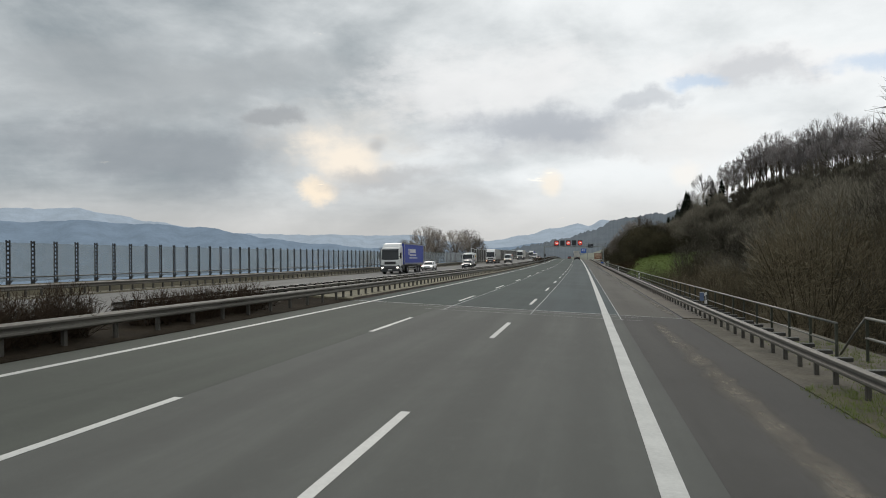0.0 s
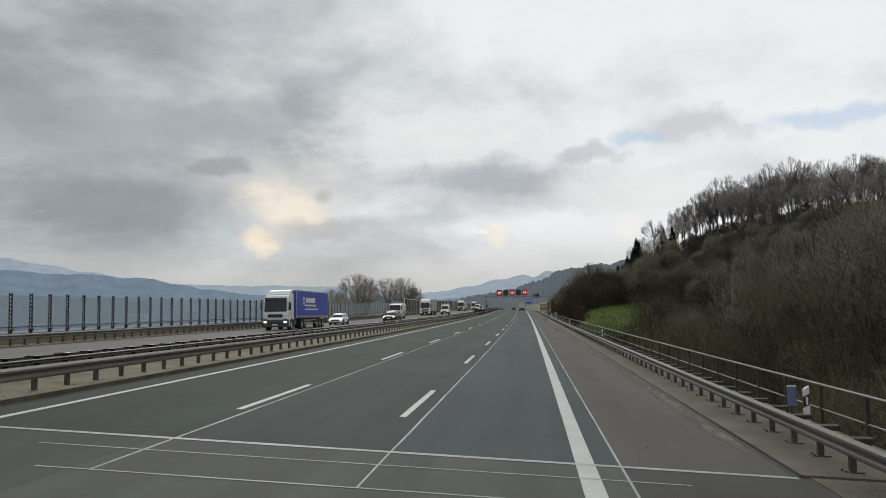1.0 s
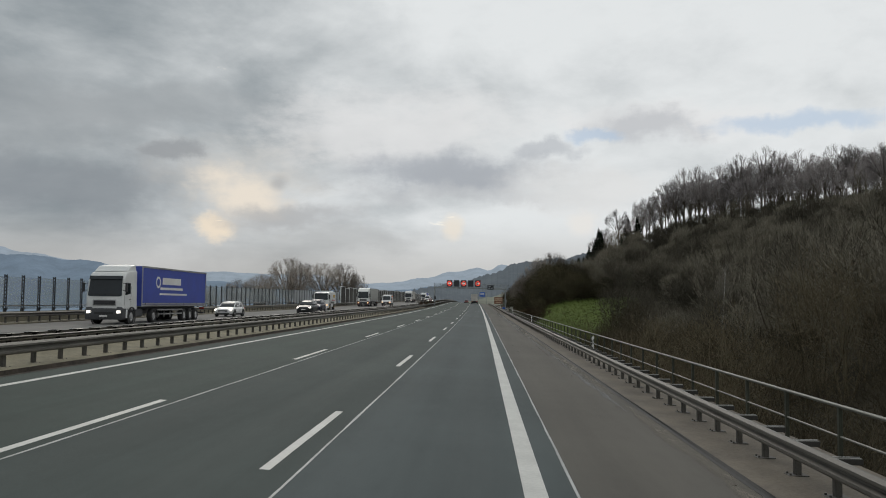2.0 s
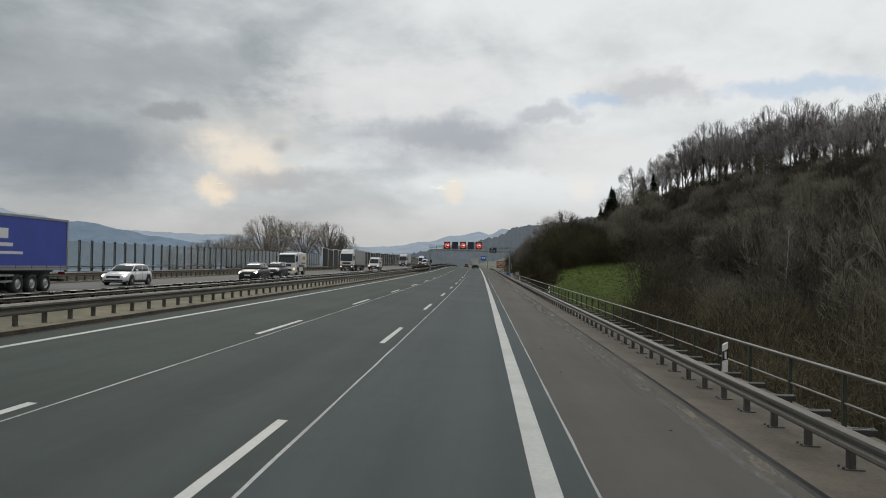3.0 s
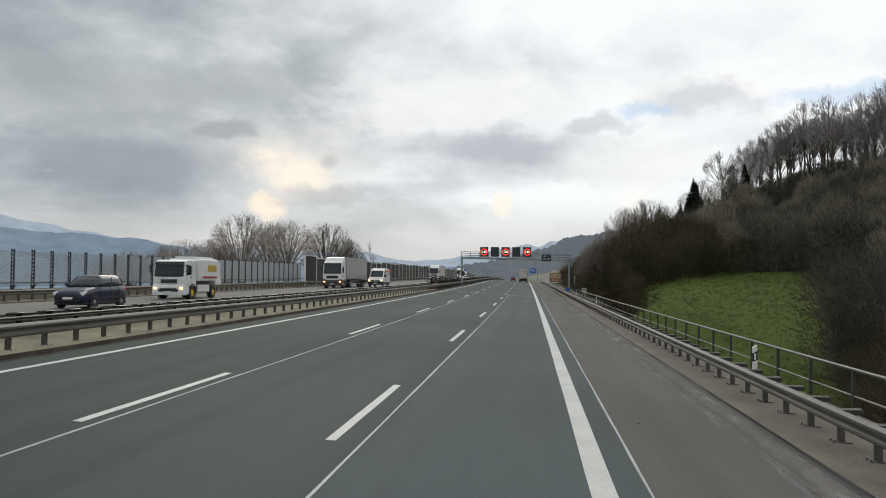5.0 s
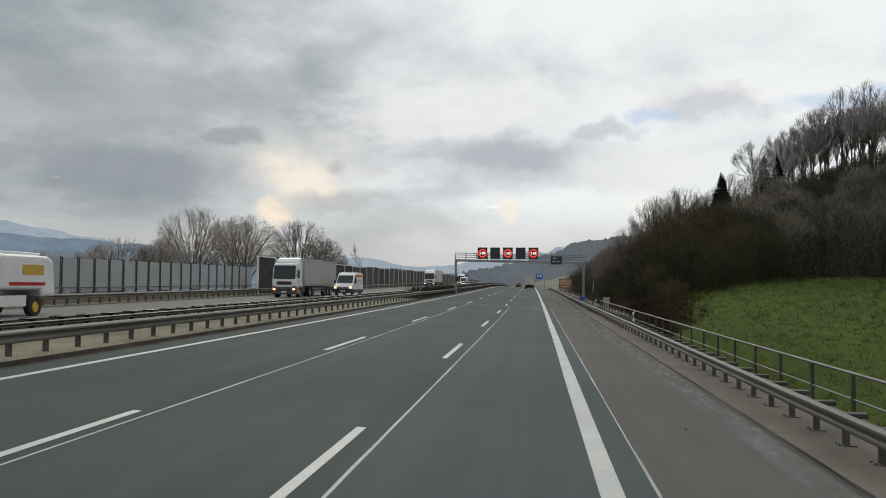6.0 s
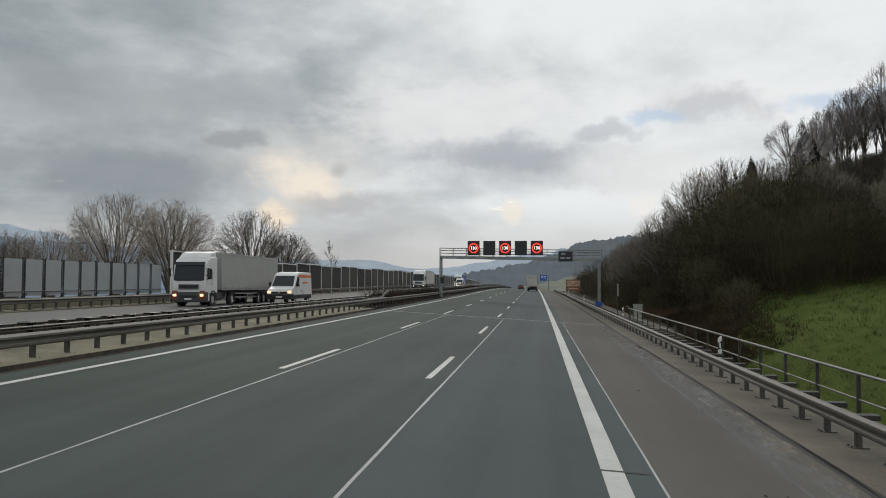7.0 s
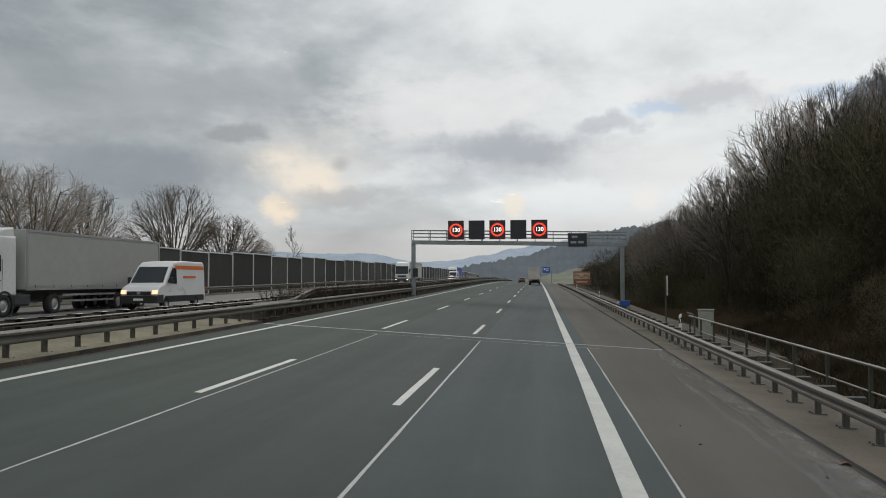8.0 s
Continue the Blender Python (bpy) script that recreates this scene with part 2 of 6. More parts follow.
def land_mat():
    """Leaf litter, meadow grass and the vale with haze in its colour, blended along ragged edges by the land's own
    attributes.
    """
    m = bpy.data.materials.new("land")
    m.use_nodes = True
    t = m.node_tree
    b = t.nodes["Principled BSDF"]
    pos = node(t, "ShaderNodeNewGeometry").outputs["Position"]
    n1 = node(t, "ShaderNodeTexNoise", {"Vector": pos, "Scale": 0.09, "Detail": 5.0, "Roughness": 0.6}).outputs[0]
    n2 = node(t, "ShaderNodeTexNoise", {"Vector": pos, "Scale": 0.9, "Detail": 5.0, "Roughness": 0.7}).outputs[0]
    n3 = node(t, "ShaderNodeTexNoise", {"Vector": pos, "Scale": 6.0, "Detail": 4.0, "Roughness": 0.75}).outputs[0]
    mix = smooth(t, calc(t, "ADD", calc(t, "MULTIPLY", n1, 0.5), calc(t, "MULTIPLY", n2, 0.5)), 0.32, 0.68)
    litter = blend(t, mix, (0.034, 0.031, 0.021, 1), (0.066, 0.057, 0.038, 1))
    turf = blend(t, mix, (0.064, 0.094, 0.02, 1), (0.115, 0.148, 0.038, 1))
    turf = blend(t, calc(t, "MULTIPLY", smooth(t, n3, 0.5, 0.75), 0.35), turf, (0.04, 0.062, 0.016, 1))
    turf = blend(t, calc(t, "MULTIPLY", smooth(t, n2, 0.6, 0.75), 0.4), turf, (0.13, 0.115, 0.05, 1))
    g = node(t, "ShaderNodeAttribute")
    g.attribute_name = "grass"
    k = smooth(t, calc(t, "ADD", g.outputs["Fac"], calc(t, "MULTIPLY", calc(t, "SUBTRACT", n2, 0.5), 1.3)), 0.35, 0.65)
    col = blend(t, k, litter, turf)
    # Far ground turns pale grey-green, the haze over the vale painted in
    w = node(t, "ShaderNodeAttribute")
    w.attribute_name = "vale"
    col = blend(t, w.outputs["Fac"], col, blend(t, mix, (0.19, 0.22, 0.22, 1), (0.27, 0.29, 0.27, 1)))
    t.links.new(col, b.inputs["Base Color"])
    b.inputs["Roughness"].default_value = 0.95
    b.inputs["Specular IOR Level"].default_value = 0.1
    bp = node(t, "ShaderNodeBump", {"Height": n3, "Strength": 0.7, "Distance": 0.18})
    t.links.new(bp.outputs[0], b.inputs["Normal"])
    return m


LAND = land_mat()
BARK = mat("grey_brown_bark", (0.12, 0.102, 0.08), 0.9, vary=0.35, big=0.3, small=6, bump=0.01, island=0.5, spec=0.1)
TWIG = mat("brown_twigs", (0.23, 0.2, 0.17), 0.9, vary=0.4, big=0.15, small=2, bump=0, island=0.7, spec=0.1)
# Grey twigs paled further, the haze over the hill put into their colour
CROWN_TWIG = mat("hazy_beech_twigs", (0.26, 0.238, 0.232), 0.9, vary=0.4, big=0.15, small=2, bump=0, island=0.6, spec=0.1)
THICKET = mat("olive_brown_thicket", (0.13, 0.11, 0.073), 0.95, vary=0.45, big=0.1, small=1.2, bump=0, island=0.7, spec=0.05)
# Brown lightened so that some distance haze sits in the colour
HAZE_SCRUB = mat("hazy_brown_scrub", (0.158, 0.144, 0.112), 0.95, vary=0.45, big=0.08, small=0.9, bump=0, island=0.7, spec=0.05)
# The thicket's brown darkened in colour to stand for dimmer light
THICKET_DIM = mat("dimmed_brown_thicket", (0.082, 0.073, 0.044), 0.95, vary=0.45, big=0.1, small=1.2, bump=0, island=0.7, spec=0.05)
PALE_TWIG = mat("pale_birch_twigs", (0.30, 0.275, 0.235), 0.9, vary=0.4, big=0.3, small=3, bump=0, island=0.6, spec=0.1)
BIRCH = mat("pale_birch_bark", (0.5, 0.48, 0.43), 0.8, vary=0.5, big=1.2, small=5, bump=0.004, stretch=(1, 1, 3))
NEEDLE = mat("dark_spruce_needles", (0.016, 0.024, 0.014), 0.95, vary=0.4, bump=0, island=0.5, spec=0.1)

# ---------------------------------------------------------------- the road's course
CROSS, BEND, SAG = 0.06, 1.9e-5, 1.7e-5
BRIDGE = (38.3, 220.9)
OPP = 0.85            # level of the other carriageway


def course(y):
    """Sideways shift and height of the road's line at a distance along it."""
    if y <= 0:
        return 0.0, 0.0
    a = min(y, 300.0)
    x, z = -BEND * a * a, SAG * a * a
    if y > 300:
        d = y - 300
        x -= 2 * BEND * 300 * d
        z += 2 * SAG * 300 * d - 3.0e-5 * d * d
    return x, z


def on(x, y, up=0.0):
    """A point on our carriageway's tilted plane, raised by up."""
    dx, dz = course(y)
    return Vector((x + dx, y, -CROSS * x + dz + up))


def level(x, y, z):
    """A point at a level measured from the road's line."""
    dx, dz = course(y)
    return Vector((x + dx, y, z + dz))


def heading(y):
    return math.degrees(math.atan2(course(y - 1)[0] - course(y + 1)[0], 2.0))


# ---------------------------------------------------------------- mesh helpers
def mesh(name, verts, faces, material, smooth_faces=False):
    me = bpy.data.meshes.new(name)
    me.from_pydata([tuple(v) for v in verts], [], faces)
    me.materials.append(material)
    if smooth_faces:
        me.shade_smooth()
    me.update()
    return me


def empty(name, label, category, at=(0, 0, 0), group="", kind=""):
    e = new(name)
    e.location = at
    return tagged(e, label, category, group, kind)


def piece(name, me, parent, m=None, label="", kind=""):
    """One mesh object under a thing or a part, at a pose in the parent's space."""
    ob = new(name, me)
    ob.parent = parent
    if m is not None:
        ob.matrix_basis = m
    return tagged(ob, label, kind=kind)


def box_data(sx, sy, sz, bevel=0.0, at=(0, 0, 0)):
    """Vertices and faces of a box about a centre, with chamfered vertical and top edges if bevel."""
    bm = bmesh.new()
    bmesh.ops.create_cube(bm, size=1.0)
    bmesh.ops.scale(bm, vec=(sx, sy, sz), verts=bm.verts)
    if bevel:
        bmesh.ops.bevel(bm, geom=bm.edges[:], offset=bevel, segments=1, affect="EDGES")
    bmesh.ops.translate(bm, vec=at, verts=bm.verts)
    v = [tuple(p.co) for p in bm.verts]
    bm.verts.index_update()
    f = [tuple(p.index for p in q.verts) for q in bm.faces]
    bm.free()
    return v, f


def join(*sets):
    v, f = [], []
    for a, b in sets:
        o = len(v)
        v += list(a)
        f += [tuple(i + o for i in q) for q in b]
    return v, f


def moved(data, m):
    return [tuple(m @ Vector(p)) for p in data[0]], data[1]


def box(name, material, size, bevel=0.0, at=(0, 0, 0)):
    return mesh(name, *box_data(*size, bevel, at), material)


def tube_data(points, radius, sides=6, taper=1.0):
    """A tube along points."""
    v, f, n = [], [], len(points)
    for i, p in enumerate(points):
        p = Vector(p)
        d = (Vector(points[min(i + 1, n - 1)]) - Vector(points[max(i - 1, 0)])).normalized()
        a = d.orthogonal().normalized()
        b = d.cross(a)
        r = radius * (1 + (taper - 1) * i / max(1, n - 1))
        for s in range(sides):
            w = 2 * math.pi * s / sides
            v.append(tuple(p + r * (math.cos(w) * a + math.sin(w) * b)))
    for i in range(n - 1):
        for s in range(sides):
            q = (s + 1) % sides
            f.append((i * sides + s, i * sides + q, i * sides + sides + q, i * sides + sides + s))
    f += [tuple(range(sides))[::-1], tuple(range((n - 1) * sides, n * sides))]
    return v, f


def sweep_data(section, ys, place, closed=False):
    """A cross-section (x, up) carried along the road; place(x, y, up) gives the world point."""
    v, f, n = [], [], len(section)
    for y in ys:
        v += [tuple(place(x, y, u)) for x, u in section]
    for i in range(len(ys) - 1):
        for j in range(n if closed else n - 1):
            k = (j + 1) % n
            f.append((i * n + j, i * n + k, i * n + n + k, i * n + n + j))
    if closed:
        f += [tuple(range(n)), tuple(range((len(ys) - 1) * n, len(ys) * n))[::-1]]
    return v, f


def steps(a, b, d):
    n = max(1, round((b - a) / d))
    return [a + (b - a) * i / n for i in range(n + 1)]


# ---------------------------------------------------------------- ground
def ease(v, lo, hi):
    v = max(0.0, min(1.0, (v - lo) / (hi - lo)))
    return v * v * (3 - 2 * v)


# the wooded brow of the hill: bearing in degrees from a spot beside the road, distance from there, height
BROW = ((0.0, 258, -3.0), (4.5, 256, 2.0), (6.8, 253, 8.0), (10.0, 247, 18.5), (12.1, 272, 25.0), (13.9, 295, 30.0), (17.8, 276, 32.0), (22.1, 253, 32.0), (27.9, 229, 32.0), (36.9, 200, 32.0), (51.0, 175, 32.0), (75.0, 160, 32.0), (180.0, 160, 32.0))


def brow(a):
    """Distance and height of the hill's brow at a bearing."""
    for (a0, r0, z0), (a1, r1, z1) in zip(BROW, BROW[1:]):
        if a <= a1:
            break
    k = max(0.0, (a - a0) / (a1 - a0))
    return r0 + (r1 - r0) * k, z0 + (z1 - z0) * k


def hill_z(x, y):
    """The wooded hill: a slope that steepens up to its brow and dips behind it."""
    r, z = brow(math.degrees(math.atan2(x, y - 80)))
    d = r - math.hypot(x, y - 80)
    return z - 0.36 * min(d, 42.0) - 0.17 * max(0.0, d - 42) if d > 0 else z - 0.14 * min(-d, 70.0)


def ground_z(x, y):
    """Height of the land: the road's bench, the valley under the bridge, the hill beside it, the vale beyond."""
    dx, dz = course(min(y, 700.0))
    u = x - dx
    s = ease(y, BRIDGE[0] - 8, BRIDGE[0] + 20) * (1 - ease(y, BRIDGE[1] - 34, BRIDGE[1] + 6))
    if u > 7:
        floor = -8.3 + 11.6 * ease(y, 150, 232) * (1 - ease(y, 232, 262)) + 7.6 * ease(y, 232, 262)
        floor += 7.5 * (1 - ease(y, 24, 52))
        side = -0.75 - 7.6 * s
        land = side + (floor - side) * ease(u, 7.5, 17)
        # the slope grows out of the valley floor
        gap = (hill_z(x, y) - dz - land) / 2.5
        if u > 13:
            land += 2.5 * (math.log1p(math.exp(gap)) if gap < 30 else gap) * ease(u, 13, 26)
    elif u < -36:
        land = 0.4 - 55 * ease(-u, 30, 330) - 8.5 * s * max(0.0, 1 + (u + 36) / 80)
    elif u > -13.5:
        land = -CROSS * u - 0.36 - 8.5 * s
    else:
        land = 0.42 - 8.5 * s
    n = noise.noise((x * 0.03, y * 0.03, 0)) * 1.0 + noise.noise((x * 0.11, y * 0.11, 3)) * 0.3
    rough = min(1.0, max(0.0, abs(u + 14) - 22) / 8)
    fall = 0.0 if y < 700 else min(70, (y - 700) * 0.05) * (1 if x < 200 else 0.2)
    return land + dz + n * rough - fall


def meadow(x, y):
    """The grass slope below the wood, past the bend of the thicket."""
    return 8 + 5 * ease(y, 209, 227) < x < 12.5 + 0.28 * (y - 155) and 150 < y < 231 - 0.15 * abs(x - 24)


def ground():
    xs = [-4200, -3000, -2000, -1300, -800, -500, -320, -220, -150, -110, -85, -68, -56, -48, -42, -38, -35, -31, -24, -17, -13, -12, -8, -3, 2, 4, 6, 7.5] + \
         [9 + 1.8 * i for i in range(18)] + [43 + 3.5 * i for i in range(9)] + [76, 82, 88, 95, 102, 110, 118, 128, 140, 155, 175, 200, 240, 300, 400, 700, 1200, 2200, 4200]
    ys = [-600, -250, -120, -60, -30] + [-15 + 5 * i for i in range(32)] + [145 + 2.5 * i for i in range(40)] + [245 + 5 * i for i in range(19)] + [342, 349, 356, 364, 372, 380, 390, 400, 412, 425, 440, 455, 470, 490, 510, 535, 580, 660, 760, 900, 1100, 1400, 1800, 2500, 3300, 4600]
    v = [(x, y, ground_z(x, y)) for y in ys for x in xs]
    n = len(xs)
    f = [(j * n + i, j * n + i + 1, j * n + n + i + 1, j * n + n + i) for j in range(len(ys) - 1) for i in range(n - 1)]
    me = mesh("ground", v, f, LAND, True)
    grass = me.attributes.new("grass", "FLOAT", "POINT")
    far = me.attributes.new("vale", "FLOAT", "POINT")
    for i, p in enumerate(v):
        grass.data[i].value = 1.0 if meadow(p[0], p[1]) or (5 < p[0] < 9.5 and p[1] < 28) else 0.0
        # Rises to the left and far ahead, where haze is painted into the ground
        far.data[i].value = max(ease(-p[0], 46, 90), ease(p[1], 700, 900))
    return tagged(new("ground", me), "brown wooded valley ground with a green meadow slope", "ground", kind="structure")


ground()
# ---------------------------------------------------------------- carriageways
LONG = steps(-60, 300, 6) + steps(312, 760, 14)


def slab(name, x0, x1, material, label, category, place, thick=0.5, ys=LONG, top=0.0):
    n = max(1, round((x1 - x0) / 2.5))
    sec = [(x0 + (x1 - x0) * i / n, top) for i in range(n + 1)] + [(x1, top - thick), (x0, top - thick)]
    me = mesh(name, *sweep_data(sec, ys, place, True), material)
    return tagged(new(name, me), label, category, kind="structure")


def over(x, y, up):
    return level(x, y, OPP + up)


APPROACH = steps(-60, 38.2, 6)
LONG_PAST = steps(38.21, 300, 6) + steps(312, 760, 14)
road = slab("road", -3.309, 0.60, ASPHALT_SLOW, "blue-grey asphalt of the slow motorway lane", "road", on, 0.5, LONG_PAST)
slab("road", -7.179, -3.311, ASPHALT_MID, "grey asphalt of the middle motorway lane", "road", on, 0.5, LONG_PAST)
slab("road", -12.15, -7.181, ASPHALT, "dark greenish asphalt of the fast motorway lane", "road", on, 0.5, LONG_PAST)
slab("road", -7.488, 0.60, OLD_ASPHALT, "older brown-grey asphalt lanes before the bridge", "road", on, 0.5, APPROACH)
slab("road", -12.15, -7.492, OLD_FAST, "older olive asphalt of the fast lane before the bridge, colour dimmed as through the windscreen", "road", on, 0.5, APPROACH)
shoulder = slab("hard_shoulder", 0.602, 3.47, SHOULDER, "brownish worn asphalt hard shoulder beside the lanes", "road", on, 0.5, LONG_PAST)
slab("hard_shoulder", 0.602, 3.60, OLD_SHOULDER, "older dark asphalt hard shoulder before the bridge", "road", on, 0.5, APPROACH)
far_road = slab("far_road", -30.4, -15.2, FAR_ASPHALT, "pale grey asphalt of the opposite carriageway", "road", over)
INBRIDGE = steps(BRIDGE[0], BRIDGE[1], 6)
bridge_cap = slab("bridge_cap", 3.474, 6.15, CONCRETE_SHADED, "stained brown-grey concrete edge cap of the bridge, darkened for the rail's shade", "bridge edge", on, 0.9, INBRIDGE, 0.045)
TAN_CONCRETE = mat("tan_stained_concrete", (0.222, 0.2, 0.134), 0.9, vary=0.4, big=0.5, small=10, bump=0.01)
median_cap = slab("median_cap", -15.19, -12.154, TAN_CONCRETE, "brown-grey concrete median strip on the bridge", "median strip", on, 0.9, INBRIDGE, 0.10)
slab("far_bridge_cap", -33.2, -30.404, CONCRETE, "grey concrete far edge cap of the bridge", "bridge edge", over, 0.9, steps(-60, 700, 10), 0.08)
parapet = slab("parapet", -32.75, -32.3, CONCRETE, "low concrete parapet under the noise barrier", "parapet", over, 0.68, steps(-60, 232, 8), 0.75)
SOIL = mat("dark_median_soil", (0.026, 0.020, 0.013), 0.95, vary=0.5, big=0.7, small=9, bump=0.05, spec=0.05)
VERGE = mat("sparse_verge", (0.118, 0.104, 0.078), 0.95, vary=0.5, big=0.5, small=7, bump=0.05)
TURF = mat("thin_verge_turf", (0.085, 0.095, 0.035), 0.95, vary=0.55, big=0.6, small=8, bump=0.05, tint=(0.12, 0.10, 0.06))
slab("verge", 3.604, 7.9, VERGE, "gravel and bare earth verge at the bridge end", "verge", on, 0.5, steps(18.3, BRIDGE[0] - 0.05, 3), 0.015)
slab("verge", 3.604, 7.9, TURF, "thin green grass verge beside the shoulder", "verge", on, 0.5, steps(-60, 18.25, 5), 0.02)
slab("verge", 3.604, 7.9, VERGE, "grey gravel and thin grass verge", "verge", on, 0.5, steps(BRIDGE[1] + 0.05, 700, 12), 0.015)
for ys in (steps(-60, BRIDGE[0] - 0.05, 5), steps(BRIDGE[1] + 0.05, 700, 12)):
    slab("median_soil", -15.19, -12.154, SOIL, "bare brown soil in the median strip", "median strip", on, 0.5, ys, 0.02)

DIRT = mat("brown_gutter_dirt", (0.055, 0.044, 0.034), 0.95, vary=0.6, big=1.2, small=14, bump=0.03)


def kerb(name, x, place, face, material=TAR, label="black bitumen joint along the bridge edge cap", high=0.118, wide=0.075):
    """The dark joint and step along an edge cap, uneven along its length."""
    r = random.Random(int(x * 10))
    ys = steps(BRIDGE[0], BRIDGE[1], 1.5)
    drift = {y: r.uniform(-0.014, 0.014) for y in ys}

    def bent(a, y, up):
        return place(a + (drift[y] if up < 0.02 else 0.0), y, up)

    # The joint's dark colour also covers the step's face, painting its shade
    sec = [(x - wide * face, -0.02), (x - wide * face, 0.006), (x + 0.04 * face, 0.006), (x + 0.058 * face, high), (x + 0.066 * face, high), (x + 0.066 * face, -0.02)]
    me = mesh(name, *sweep_data(sec, ys, bent, True), material)
    tagged(new(name, me), label, "joint", kind="structure")


kerb("edge_joint", 3.41, on, 1, high=0.049, wide=0.05)
kerb("edge_joint", -12.09, on, -1, DIRT, "dirt-filled brown joint along the median strip")


def stripe(name, x, width, ys, material, parent, lift=0.004, wobble=0.0, label=""):
    """A painted or poured line along the road."""
    rnd = random.Random(int(x * 100) + len(ys))
    v, f = [], []
    for i, y in enumerate(ys):
        w = width * (1 + wobble * rnd.uniform(-1, 1))
        o = wobble * rnd.uniform(-1, 1) * width * 0.5
        v += [on(x + o - w / 2, y, lift), on(x + o + w / 2, y, lift)]
    f = [(2 * i, 2 * i + 1, 2 * i + 3, 2 * i + 2) for i in range(len(ys) - 1)]
    return piece(name, mesh(name, v, f, material), parent, None, label)


L1, L2, EDGE = -3.78, -7.49, -11.2
stripe("edge_line", -0.015, 0.32, LONG, PAINT, road, 0.005, 0.03, "broad white edge line")
stripe("edge_line", EDGE, 0.17, LONG, PAINT, road, 0.005, 0.05, "white edge line")
for x, ph in ((L1, 6.54), (L2, 6.23)):
    for k in range(-2, 36):
        y = ph + 18 * k
        stripe("lane_dash", x, 0.155, [y, y + 2, y + 4, y + 6], PAINT, road, 0.005, 0.04)
SEALS = steps(35.4, 219.6, 1.6)
stripe("joint_seal", -3.31, 0.045, SEALS, SEALANT, road, 0.004, 0.3, "thin pale sealed joint")
stripe("joint_seal", -7.18, 0.045, SEALS, SEALANT, road, 0.004, 0.3, "thin pale sealed joint")
stripe("joint_seal", 0.575, 0.04, SEALS, SEALANT, road, 0.006, 0.3, "thin pale sealed joint")


def cross_joint(y, width, material, x0=-12.1, x1=3.4, name="cross_joint", parent=road):
    v, f = [], []
    xs = steps(x0, x1, 1.0)
    rnd = random.Random(int(y * 10))
    for x in xs:
        w = width * rnd.uniform(0.85, 1.15)
        v += [on(x, y - w / 2, 0.008), on(x, y + w / 2, 0.008)]
    f = [(2 * i, 2 * i + 1, 2 * i + 3, 2 * i + 2) for i in range(len(xs) - 1)]
    piece(name, mesh(name, v, f, material), parent, None, "pale steel expansion joint across the lanes")


for y in (58.0, 118.0, 178.0):
    cross_joint(y, 0.09, TAR, -0.17, 0.5, "paint_gap")
cross_joint(38.2, 0.16, SEALANT)
cross_joint(37.05, 0.05, SEALANT, -9.0, 1.5)
cross_joint(35.4, 0.06, SEALANT, -8.0, 1.5)
cross_joint(220.9, 0.20, SEALANT)
cross_joint(219.6, 0.04, SEALANT, -8.0, 1.0)


def sand_mat(name, dark, pale, cover):
    """Grit thinning out in specks over the asphalt."""
    m = bpy.data.materials.new(name)
    m.use_nodes = True
    t = m.node_tree
    b = t.nodes["Principled BSDF"]
    pos = node(t, "ShaderNodeNewGeometry").outputs["Position"]
    long = node(t, "ShaderNodeVectorMath", {0: pos, 1: (1.0, 0.25, 1.0)}, operation="MULTIPLY").outputs[0]
    n1 = node(t, "ShaderNodeTexNoise", {"Vector": long, "Scale": 2.2, "Detail": 9.0, "Roughness": 0.82}).outputs[0]
    col = blend(t, n1, (*dark, 1), (*pale, 1))
    t.links.new(col, b.inputs["Base Color"])
    b.inputs["Roughness"].default_value = 0.95
    across = node(t, "ShaderNodeSeparateXYZ", {0: node(t, "ShaderNodeTexCoord").outputs["UV"]}).outputs[0]
    thin = smooth(t, calc(t, "ADD", calc(t, "ABSOLUTE", calc(t, "SUBTRACT", across, 0.5)), calc(t, "MULTIPLY", calc(t, "SUBTRACT", 0.5, n1), 0.5)), 0.55, 0.12)
    t.links.new(calc(t, "MULTIPLY", calc(t, "MULTIPLY", smooth(t, n1, 0.25, 0.75), thin), cover), b.inputs["Alpha"])
    return m


SAND = sand_mat("washed_sand", (0.13, 0.115, 0.095), (0.29, 0.26, 0.21), 0.95)
FILM = sand_mat("dried_salt_film", (0.17, 0.172, 0.17), (0.30, 0.305, 0.31), 0.75)


def grit(x, y0, y1, width, seed, stuff=SAND):
    rnd = random.Random(seed)
    ys = steps(y0, y1, 0.9)
    v = []
    for i, y in enumerate(ys):
        e = min(1.0, i / 4, (len(ys) - 1 - i) / 4)
        w = width * e * rnd.uniform(0.9, 1.6) + 0.004
        o = rnd.uniform(-0.05, 0.05)
        v += [on(x + o - w / 2, y, 0.004), on(x + o + w / 2, y, 0.004)]
    f = [(2 * i, 2 * i + 1, 2 * i + 3, 2 * i + 2) for i in range(len(ys) - 1)]
    me = mesh("grit_streak", v, f, stuff)
    uv = me.uv_layers.new(name="across")
    for loop in me.loops:
        uv.data[loop.index].uv = (loop.vertex_index % 2, 0.0)
    piece("grit_streak", me, shoulder, None, "pale grit washed along the kerb", "stuff")


